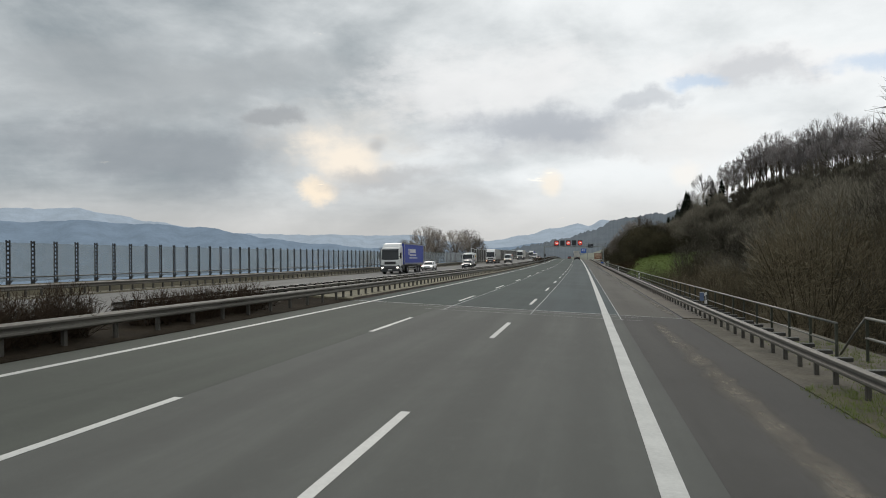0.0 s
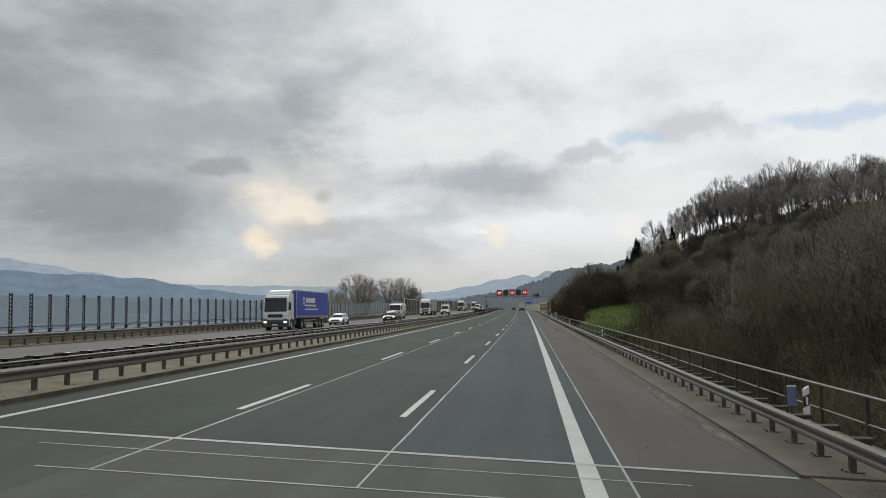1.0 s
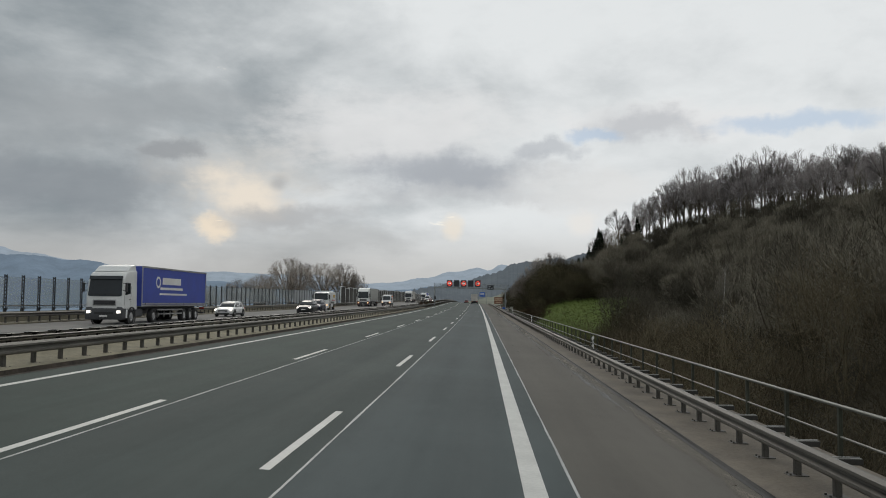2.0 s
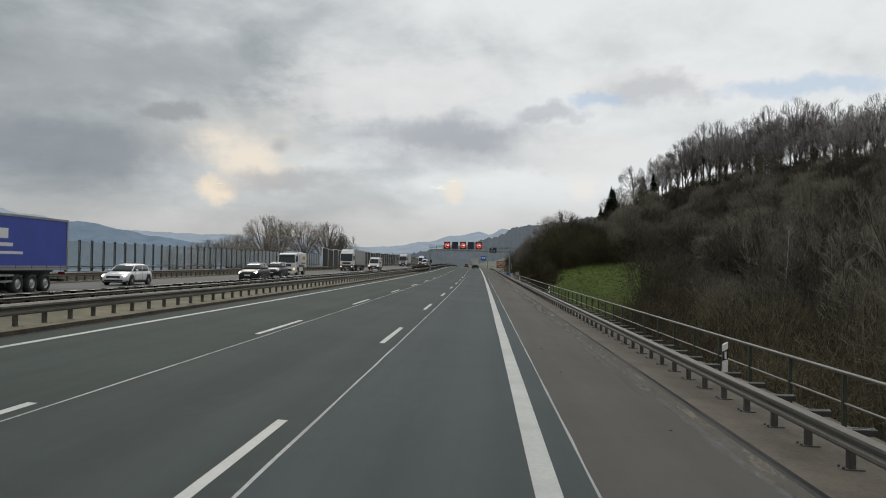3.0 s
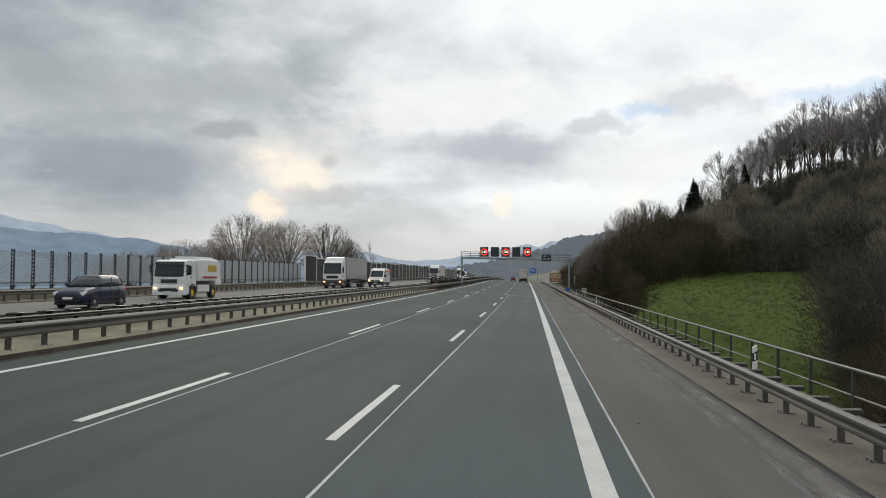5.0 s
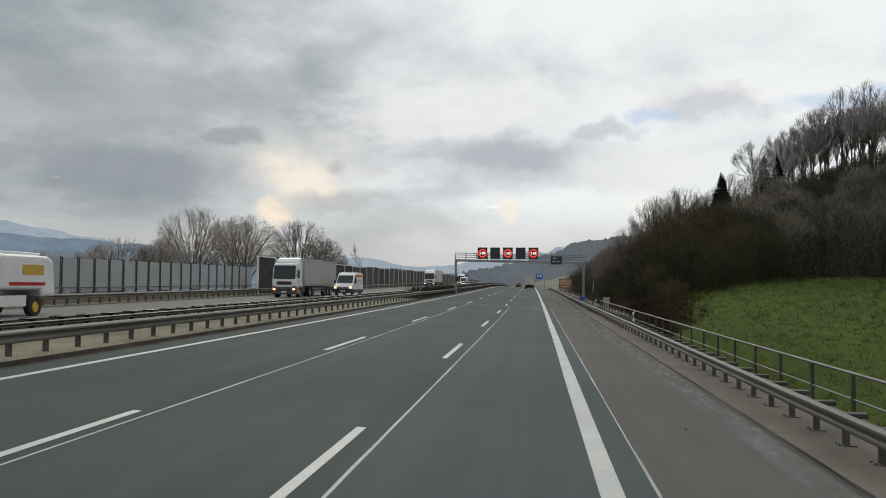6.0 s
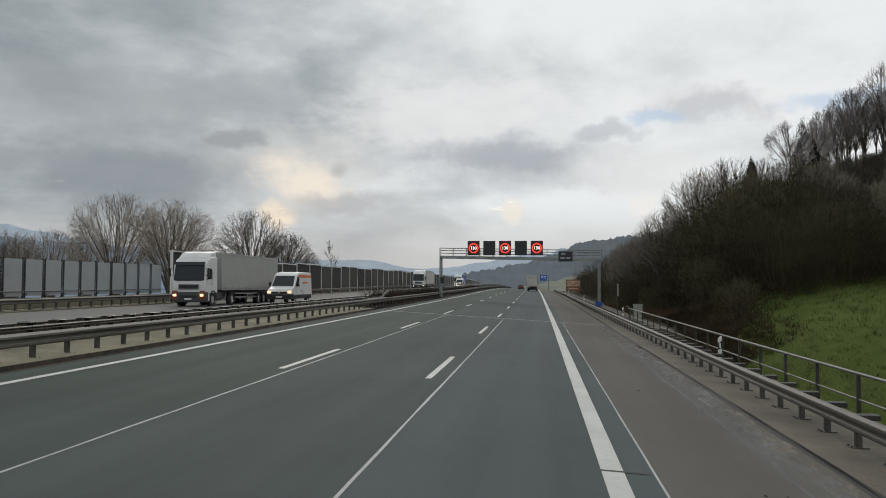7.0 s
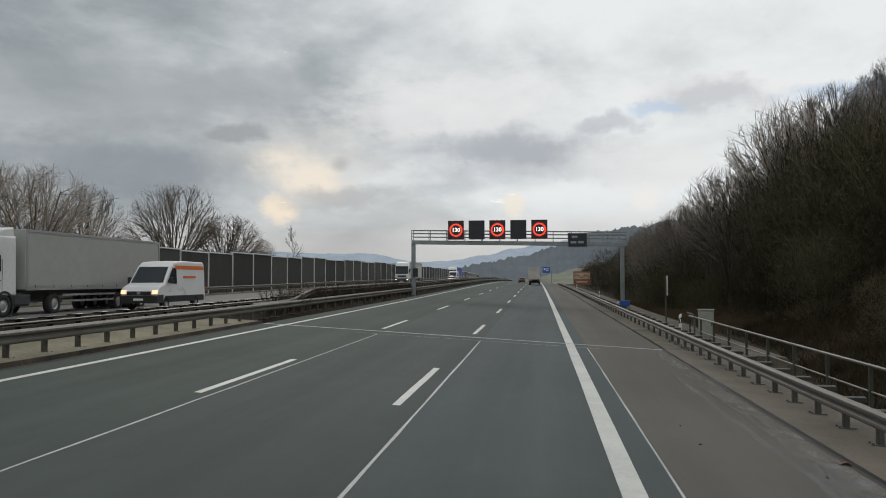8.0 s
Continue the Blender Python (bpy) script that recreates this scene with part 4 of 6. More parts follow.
piece("post", box("post", GALV_POST, (0.05, 0.05, 0.8), 0, (0, 0, 0.4)), s)
piece("plate", box("plate", PALEBLUE, (0.2, 0.025, 0.44), 0.004, (0, -0.04, 0.76)), s, None, "blue enamel plate")
piece("rim", box("rim", WHITE, (0.21, 0.012, 0.03), 0, (0, -0.05, 0.99)), s)

c = empty("cable_cabinet", "grey-green steel cabinet beside the bridge railing", "cabinet", on(6.3, 227.4, 0.02))
piece("body", box("body", GREYBOX, (0.62, 0.42, 1.34), 0.02, (0, 0, 0.68)), c)
piece("door", box("door", GREYBOX, (0.54, 0.02, 1.1), 0.004, (0, -0.222, 0.72)), c)
piece("roof", box("roof", GREYBOX, (0.68, 0.48, 0.05), 0.01, (0, 0, 1.385)), c)
piece("handle", box("handle", BLACK, (0.03, 0.03, 0.14), 0, (0.2, -0.245, 0.75)), c)
h = empty("pipe_stand", "bent grey steel pipe beside the cabinet", "pipe", on(5.7, 226.9, 0.05))
piece("pipe", mesh("pipe", *tube_data([(0, 0, 0), (0, 0, 1.0), (-0.05, 0, 1.12), (-0.3, 0.1, 1.2)], 0.04, 8), RAIL_STEEL), h)

p = empty("sign_post", "thin steel post with a sign seen edge-on", "sign", on(5.25, 232.0, 0.02))
piece("post", mesh("post", *tube_data([(0, 0, 0), (0, 0, 2.9)], 0.035, 8), GALV_POST), p)
piece("plate", box("plate", WHITE, (0.03, 0.45, 1.0), 0.004, (0.06, 0, 2.35)), p, None, "white plate turned away")

k = empty("blue_box_sign", "small blue plate on a short stand by the gantry foot", "sign", on(5.5, 254.5, 0.0))
piece("stand", box("stand", GALV_POST, (0.3, 0.1, 0.5), 0, (0, 0, 0.25)), k)
piece("plate", box("plate", BLUE, (0.75, 0.12, 0.46), 0.02, (0, -0.06, 0.66)), k)

t_sign = empty("tourist_sign", "brown tourist sign with a pale wavy picture on two posts", "traffic sign", on(6.3, 330.0, 0.1))
t_sign.scale = (0.85, 0.85, 0.85)
piece("board", box("board", BROWN, (3.4, 0.08, 2.7), 0.02, (0, 0, 2.5)), t_sign)
piece("picture", box("picture", CREAM, (3.1, 0.02, 1.3), 0, (0, -0.055, 2.95)), t_sign, None, "cream picture field")
wave = []
for i in range(13):
    q = -1.45 + 2.9 * i / 12
    wave.append((q, -0.075, 2.85 + 0.28 * math.sin(i * 0.85)))
piece("wave", mesh("wave", *tube_data(wave, 0.12, 4), BROWN), t_sign, None, "dark wavy line")
piece("text_bar", box("text_bar", CREAM, (2.2, 0.012, 0.3), 0, (0, -0.05, 1.75)), t_sign)
for x in (-1.2, 1.2):
    piece("post", mesh("post", *tube_data([(x, 0.1, -0.4), (x, 0.1, 3.8)], 0.07, 8), GALV_POST), t_sign)

a = empty("overhead_sign", "blue direction sign on a cantilever arm", "traffic sign", on(6.0, 600, -0.3))
a.scale = (0.8, 0.8, 0.9)
piece("post", mesh("post", *tube_data([(0, 0, 0), (0, 0, 9.2)], 0.22, 8), GANTRY), a)
piece("arm", box("arm", GANTRY, (6.5, 0.3, 0.4), 0, (-3.2, 0, 8.6)), a)
piece("board", box("board", BLUE, (4.6, 0.12, 3.4), 0.03, (-3.4, -0.25, 8.2)), a)
for x, z, w, hh in ((-4.4, 8.7, 1.0, 1.2), (-2.6, 8.9, 1.4, 0.5), (-2.6, 8.0, 1.4, 0.5)):
    piece("text_bar", box("text_bar", WHITE, (w, 0.02, hh), 0, (x, -0.33, z)), a)


# ---------------------------------------------------------------- vehicles
GLASS = mat("dark_vehicle_glass", (0.022, 0.027, 0.031), 0.1, vary=0.2, bump=0, spec=0.4)
TYRE = mat("black_rubber", (0.022, 0.022, 0.022), 0.85, vary=0.25, bump=0.004)
RIM = mat("grey_wheel_rims", (0.4, 0.4, 0.4), 0.4, 0.6, vary=0.15, bump=0)
YELLOW_RIM = mat("yellow_wheel_rims", (0.55, 0.35, 0.03), 0.5, vary=0.2, bump=0)
TRUCKWHITE = mat("white_truck_paint", (0.66, 0.67, 0.66), 0.35, vary=0.1, big=0.7, small=8, bump=0)
TRIM = mat("dark_grey_trim", (0.05, 0.052, 0.055), 0.5, vary=0.2, bump=0)
BLUECURTAIN = mat("blue_curtain", (0.045, 0.075, 0.36), 0.55, vary=0.15, big=0.8, small=6, bump=0.01)
GREYCURTAIN = mat("grey_curtain", (0.34, 0.345, 0.325), 0.6, vary=0.06, big=0.5, small=2, bump=0.01)
PALECURTAIN = mat("pale_curtain", (0.5, 0.48, 0.44), 0.6, vary=0.14, big=0.8, small=6, bump=0.01)
RUST_TRIM = mat("dark_red_bumper", (0.16, 0.035, 0.025), 0.45, vary=0.2, bump=0)
CARDARK = mat("black_car_paint", (0.014, 0.016, 0.02), 0.35, vary=0.1, bump=0)
CARNAVY = mat("navy_car_paint", (0.012, 0.016, 0.035), 0.3, vary=0.1, bump=0)
CARWHITE = mat("white_car_paint", (0.7, 0.7, 0.7), 0.3, vary=0.08, bump=0)
CARRED = mat("dark_red_car_paint", (0.13, 0.03, 0.03), 0.3, vary=0.1, bump=0)
ORANGE = mat("orange_stripe", (0.75, 0.16, 0.02), 0.45, vary=0.12, bump=0)
YELLOW = mat("yellow_panel", (0.5, 0.33, 0.04), 0.5, vary=0.15, bump=0)
LAMP = glow("headlamp", (1.0, 0.93, 0.82), 2.2, (0.6, 0.6, 0.6))
AMBER = glow("amber_headlamp", (1.0, 0.55, 0.28), 1.8, (0.6, 0.5, 0.4))
LENS = mat("clear_lamp_lens", (0.55, 0.56, 0.57), 0.2, vary=0.1, bump=0)
TAIL = mat("red_tail_lamp", (0.4, 0.02, 0.015), 0.35, vary=0.15, bump=0)


def lean(at):
    """Degrees by which a vehicle leans on our tilted carriageway; none on the other."""
    return math.degrees(math.atan(CROSS)) if at[0] - course(at[1])[0] > -12 else 0.0


def body_data(profile, width, bevel=0.06, taper=None):
    """A side profile (y, z) drawn out across the width, with rounded flanks; taper(z, y) scales the width."""
    bm = bmesh.new()
    lo = [bm.verts.new((-width / 2, y, z)) for y, z in profile]
    hi = [bm.verts.new((width / 2, y, z)) for y, z in profile]
    n = len(profile)
    a = bm.faces.new(lo)
    b = bm.faces.new(hi[::-1])
    for i in range(n):
        j = (i + 1) % n
        bm.faces.new((lo[j], lo[i], hi[i], hi[j]))
    bmesh.ops.recalc_face_normals(bm, faces=bm.faces[:])
    if bevel:
        edges = [e for e in bm.edges if all(v.co.x < 0 for v in e.verts) or all(v.co.x > 0 for v in e.verts)]
        bmesh.ops.bevel(bm, geom=edges, offset=bevel, segments=3, profile=0.6, affect="EDGES")
    if taper:
        for v in bm.verts:
            v.co.x *= taper(v.co.z, v.co.y)
    bm.verts.index_update()
    v = [tuple(p.co) for p in bm.verts]
    f = [tuple(p.index for p in q.verts) for q in bm.faces]
    bm.free()
    return v, f


def plate_data(points, thick):
    """A thin slab over a flat ring of points, raised along its normal."""
    pts = [Vector(p) for p in points]
    nrm = (pts[1] - pts[0]).cross(pts[2] - pts[0]).normalized() * thick
    n = len(pts)
    v = [tuple(p) for p in pts] + [tuple(p + nrm) for p in pts]
    f = [tuple(range(n))[::-1], tuple(range(n, 2 * n))] + [(i, (i + 1) % n, n + (i + 1) % n, n + i) for i in range(n)]
    return v, f


def wheel(parent, x, y, r, w, rim=RIM):
    ring = []
    prof = [(0.55, -0.5), (0.93, -0.5), (1.0, -0.36), (1.0, 0.36), (0.93, 0.5), (0.55, 0.5)]
    n = 20
    v, f = [], []
    for i in range(n):
        a = 2 * math.pi * i / n
        v += [(w * b, r * k * math.cos(a), r * k * math.sin(a)) for k, b in prof]
    m = len(prof)
    for i in range(n):
        j = (i + 1) % n
        f += [(i * m + k, i * m + (k + 1) % m, j * m + (k + 1) % m, j * m + k) for k in range(m)]
    tyre = piece("wheel", mesh("wheel", v, f, TYRE, True), parent, Matrix.Translation((x, y, r)))
    v, f = [], []
    for i in range(n):
        a = 2 * math.pi * i / n
        v += [(w * b * 0.5, r * k * math.cos(a), r * k * math.sin(a)) for k, b in ((0.56, -0.9), (0.45, -0.7), (0.2, -0.95), (0.2, 0.95), (0.45, 0.7), (0.56, 0.9))]
    m = 6
    for i in range(n):
        j = (i + 1) % n
        f += [(i * m + k, i * m + k + 1, j * m + k + 1, j * m + k) for k in range(m - 1)]
    f += [tuple(i * m + 2 for i in range(n)), tuple(i * m + 3 for i in range(n))[::-1]]
    piece("rim", mesh("rim", v, f, rim), tyre)
    return tyre


def add(parent, name, data, material, label="", m=None, shaded=False):
    return piece(name, mesh(name, *data, material, shaded), parent, m, label)


def cab(t, y0, paint, lamps, trim=TRIM, high=True):
    """A cab-over tractor's cab with its front at y0, looking towards smaller y."""
    if high:
        prof = [(y0 + 0.04, 0.95), (y0, 1.5), (y0 + 0.03, 1.9), (y0 + 0.2, 3.0), (y0 + 0.5, 3.38), (y0 + 1.1, 3.58), (y0 + 2.2, 3.6), (y0 + 2.2, 0.95)]
        z0, zt, yb, yt = 1.88, 3.03, y0 + 0.027, y0 + 0.205
    else:
        prof = [(y0 + 0.04, 0.95), (y0, 1.4), (y0 + 0.02, 1.75), (y0 + 0.15, 2.66), (y0 + 0.32, 2.86), (y0 + 0.7, 2.94), (y0 + 2.05, 2.96), (y0 + 2.05, 0.95)]
        z0, zt, yb, yt = 1.72, 2.62, y0 + 0.017, y0 + 0.145
    add(t, "cab", body_data(prof, 2.48, 0.13, lambda z, y: 1.0 - 0.022 * max(0, z - 1.9)), paint)
    add(t, "bumper", body_data([(y0 - 0.07, 0.32), (y0 - 0.1, 0.6), (y0 - 0.06, 0.98), (y0 + 0.04, 1.06), (y0 + 0.5, 1.06), (y0 + 0.5, 0.32)], 2.5, 0.07), TRIM if high else trim)
    add(t, "windscreen", plate_data([(-1.13, yb, z0), (-0.95, yb - 0.006, z0 - 0.05), (0.95, yb - 0.006, z0 - 0.05), (1.13, yb, z0), (1.08, yt, zt - 0.06), (0.98, yt + 0.006, zt), (-0.98, yt + 0.006, zt), (-1.08, yt, zt - 0.06)], 0.03), GLASS)
    add(t, "wiper", join(box_data(0.8, 0.02, 0.03, 0, (-0.45, yb - 0.05, z0 + 0.06)), box_data(0.8, 0.02, 0.03, 0, (0.5, yb - 0.05, z0 + 0.06))), BLACK)
    add(t, "sun_visor", body_data([(yt - 0.16, zt - 0.06), (yt - 0.04, zt + 0.16), (yt + 0.06, zt + 0.14), (yt + 0.02, zt - 0.02)], 2.2, 0.02), GLASS, "dark sun visor")
    if high:
        add(t, "roof_deflector", body_data([(y0 + 0.75, 3.5), (y0 + 1.3, 3.86), (y0 + 2.1, 4.0), (y0 + 2.15, 3.5)], 2.25, 0.08), paint)
    zg, wg, hg = (1.42, 1.45, 0.3) if high else (1.34, 1.15, 0.2)
    add(t, "grille_frame", box_data(wg + 0.12, 0.04, hg + 0.1, 0.02, (0, y0 - 0.005, zg)), RIM if high else TRIM, "bright grille surround")
    add(t, "grille", box_data(wg, 0.05, hg, 0.02, (0, y0 - 0.012, zg)), BLACK, "dark grille")
    for k in range(3):
        add(t, "grille_bar", box_data(wg - 0.1, 0.02, 0.02, 0, (0, y0 - 0.045, zg + (k - 1) * hg * 0.28)), TRIM)
    add(t, "lower_grille", box_data(1.3, 0.06, 0.17, 0.02, (0, y0 - 0.095, 0.74)), BLACK)
    add(t, "number_plate", box_data(0.52, 0.02, 0.11, 0, (0, y0 - 0.115, 0.55)), WHITE)
    for sx in (-1, 1):
        add(t, "corner_panel", body_data([(y0 - 0.105, 0.5), (y0 - 0.1, 0.95), (y0 + 0.02, 1.14), (y0 + 0.06, 0.45)], 0.42, 0.05), trim, "", Matrix.Translation((sx * 1.02, 0, 0)))
        add(t, "headlight", body_data([(y0 - 0.13, 0.74), (y0 - 0.13, 0.9), (y0 - 0.02, 0.94), (y0 - 0.02, 0.7)], 0.27, 0.04), lamps, "", Matrix.Translation((sx * 1.0, 0, 0)))
        a, b = (2.02, 2.72) if high else (1.86, 2.52)
        add(t, "side_window", plate_data([(sx * 1.238, y0 + 0.32, a - 0.1), (sx * 1.238, y0 + 1.1, a), (sx * 1.22, y0 + 1.1, b), (sx * 1.22, y0 + 0.42, b)][::sx], 0.012), GLASS)
        add(t, "mirror", join(box_data(0.13, 0.17, 0.62, 0.04, (sx * 1.44, y0 + 0.02, z0 + 0.55)), box_data(0.24, 0.04, 0.04, 0, (sx * 1.3, y0 + 0.08, z0 + 0.8)), box_data(0.24, 0.04, 0.04, 0, (sx * 1.3, y0 + 0.08, z0 + 0.35))), BLACK)
        add(t, "step", box_data(0.1, 0.55, 0.55, 0.03, (sx * 1.19, y0 + 0.48, 0.68)), paint)
        add(t, "wheel_arch", moved(ring_data(0.54, 0.64, 0.03, 28), pose(sx * 1.235, y0 + 1.35, 0.52, 0, 0, 90)), BLACK)
        for y in (y0 + 0.22, y0 + 1.2):
            add(t, "door_line", box_data(0.012, 0.016, 1.6, 0, (sx * 1.236, y, 1.75)), TRIM)
        add(t, "door_handle", box_data(0.03, 0.2, 0.05, 0.01, (sx * 1.245, y0 + 1.02, 1.62)), BLACK)


def curtain_box(t, y0, length, paint, z0=1.2, z1=3.95):
    add(t, "trailer_body", box_data(2.54, length, z1 - z0, 0.03, (0, y0 + length / 2, (z0 + z1) / 2)), paint)
    for z in (z0 + 0.03, z1 - 0.04):
        for x in (-1.285, 1.285):
            add(t, "trailer_rail", box_data(0.03, length, 0.12, 0, (x, y0 + length / 2, z)), RIM, "grey frame rail")
    for x in (-1.29, 1.29):
        for y in (y0 + 0.08, y0 + length - 0.08):
            add(t, "corner_post", box_data(0.03, 0.12, z1 - z0, 0, (x, y, (z0 + z1) / 2)), RIM)
    for sx in (-1, 1):
        add(t, "curtain_hem", box_data(0.012, length - 0.3, 0.1, 0, (sx * 1.276, y0 + length / 2, z0 + 0.16)), RIM, "pale curtain hem")
        for i in range(9):
            add(t, "curtain_strap", box_data(0.012, 0.05, 0.3, 0, (sx * 1.285, y0 + length * (i + 0.5) / 9, z0 + 0.06)), TRIM)
    add(t, "chassis", join(box_data(0.9, length - 0.6, 0.25, 0.02, (0, y0 + length / 2, 1.02)), box_data(2.4, 0.12, 0.15, 0.02, (0, y0 + length - 0.15, 0.6))), TRIM)
    for sx in (-1, 1):
        for z in (0.62, 0.92):
            add(t, "side_guard", box_data(0.04, length * 0.38, 0.1, 0, (sx * 1.2, y0 + length * 0.42, z)), RIM)
        add(t, "tail_lamp", box_data(0.4, 0.04, 0.14, 0.01, (sx * 0.95, y0 + length + 0.0, 0.98)), TAIL)
    add(t, "rear_frame", join(box_data(0.02, 0.03, z1 - z0 - 0.3, 0, (0, y0 + length + 0.01, (z0 + z1) / 2)), box_data(2.4, 0.03, 0.1, 0, (0, y0 + length + 0.01, z1 - 0.1))), RIM)


def articulated_truck(label, at, turn, paint, curtain, lamps, trim=TRIM, logo=False):
    t = empty("truck", label, "truck", at)
    t.matrix_basis = Matrix.Translation(at) @ pose(0, 0, 0, 0, lean(at), turn)
    cab(t, 0.0, paint, lamps, trim)
    add(t, "chassis", join(box_data(0.9, 5.0, 0.3, 0.02, (0, 3.2, 0.8)), box_data(2.3, 1.3, 0.6, 0.1, (0, 2.75, 0.75))), TRIM)
    for y in (1.35, 5.1):
        for sx in (-1, 1):
            wheel(t, sx * 1.06, y, 0.51, 0.34)
    curtain_box(t, 2.75, 13.0, curtain)
    for y in (11.0, 12.3, 13.6):
        for sx in (-1, 1):
            wheel(t, sx * 1.06, y, 0.49, 0.38)
    if logo:
        for sx in (-1, 1):
            ring = moved(ring_data(0.28, 0.42, 0.012, 24), pose(sx * 1.285, 5.6, 2.9, 0, 0, 90 * sx))
            add(t, "emblem", ring, WHITE, "white ring emblem")
            for y, z, w, hh in ((8.2, 3.0, 3.6, 0.5), (8.2, 2.45, 4.4, 0.18), (8.6, 2.05, 5.4, 0.14)):
                add(t, "text_bar", box_data(0.012, w, hh, 0, (sx * 1.28, y, z)), WHITE)
    return t


def tank_truck(label, at, turn):
    t = empty("tanker_truck", label, "truck", at)
    t.matrix_basis = Matrix.Translation(at) @ pose(0, 0, 0, 0, lean(at), turn)
    cab(t, 0.0, TRUCKWHITE, AMBER, TRUCKWHITE, False)
    add(t, "lower_grille", box_data(1.5, 0.03, 0.2, 0.01, (0, -0.09, 0.66)), TRIM)
    prof = [(2.35, 1.35), (2.35, 2.9), (2.6, 3.1), (6.2, 3.1), (6.75, 2.85), (6.95, 1.0), (5.9, 1.0), (5.7, 1.35)]
    add(t, "tank_body", body_data(prof, 2.48, 0.22), TRUCKWHITE, "smooth white tank body")
    add(t, "top_rail", box_data(1.6, 3.6, 0.16, 0.03, (0, 4.4, 3.16)), TRUCKWHITE)
    add(t, "chassis", join(box_data(0.9, 6.2, 0.25, 0, (0, 3.7, 0.95)), box_data(2.2, 2.0, 0.45, 0.08, (0, 3.4, 0.75))), TRIM)
    for sx in (-1, 1):
        add(t, "side_locker", box_data(0.1, 2.2, 0.55, 0.03, (sx * 1.15, 3.5, 0.8)), TRUCKWHITE)
        add(t, "yellow_panel", box_data(0.012, 1.7, 0.5, 0, (sx * 1.25, 5.0, 2.35)), YELLOW)
        add(t, "text_bar", box_data(0.012, 2.8, 0.16, 0, (sx * 1.25, 4.6, 1.65)), TAIL)
        for y in (1.35, 5.3):
            wheel(t, sx * 1.05, y, 0.5, 0.36, YELLOW_RIM)
    t.scale = (0.93, 0.95, 0.93)
    return t


def loft(rings):
    """Skin over closed rings of equal length, capped at both ends."""
    n = len(rings[0])
    v = [p for r in rings for p in r]
    f = [tuple(range(n))[::-1], tuple(range((len(rings) - 1) * n, len(rings) * n))]
    for k in range(len(rings) - 1):
        f += [(k * n + i, k * n + (i + 1) % n, k * n + n + (i + 1) % n, k * n + n + i) for i in range(n)]
    return v, f


SHELL = ((-2.24, 0.42, 0.60, 0.60), (-2.17, 0.30, 0.69, 0.76), (-2.0, 0.24, 0.76, 0.85), (-1.7, 0.22, 0.83, 0.89), (-1.2, 0.2, 0.92, 0.9), (-0.9, 0.2, 0.97, 0.91), (0.0, 0.2, 0.99, 0.91), (1.2, 0.2, 1.01, 0.91), (1.75, 0.22, 1.01, 0.89), (2.05, 0.26, 0.97, 0.84), (2.19, 0.36, 0.88, 0.76), (2.24, 0.46, 0.78, 0.64))
FLANK = ((0.0, 0.0), (0.8, 0.0), (0.95, 0.07), (1.0, 0.4), (0.985, 0.72), (0.93, 0.9), (0.8, 0.975), (0.4, 1.0), (0.0, 1.01))
CABIN = ((0.95, -1.16, 1.0, 0.81), (1.08, -0.93, 0.93, 0.79), (1.22, -0.68, 0.84, 0.75), (1.34, -0.44, 0.72, 0.69), (1.385, -0.33, 0.66, 0.655), (1.43, -0.16, 0.55, 0.58), (1.455, 0.02, 0.42, 0.44), (1.462, 0.2, 0.3, 0.2))


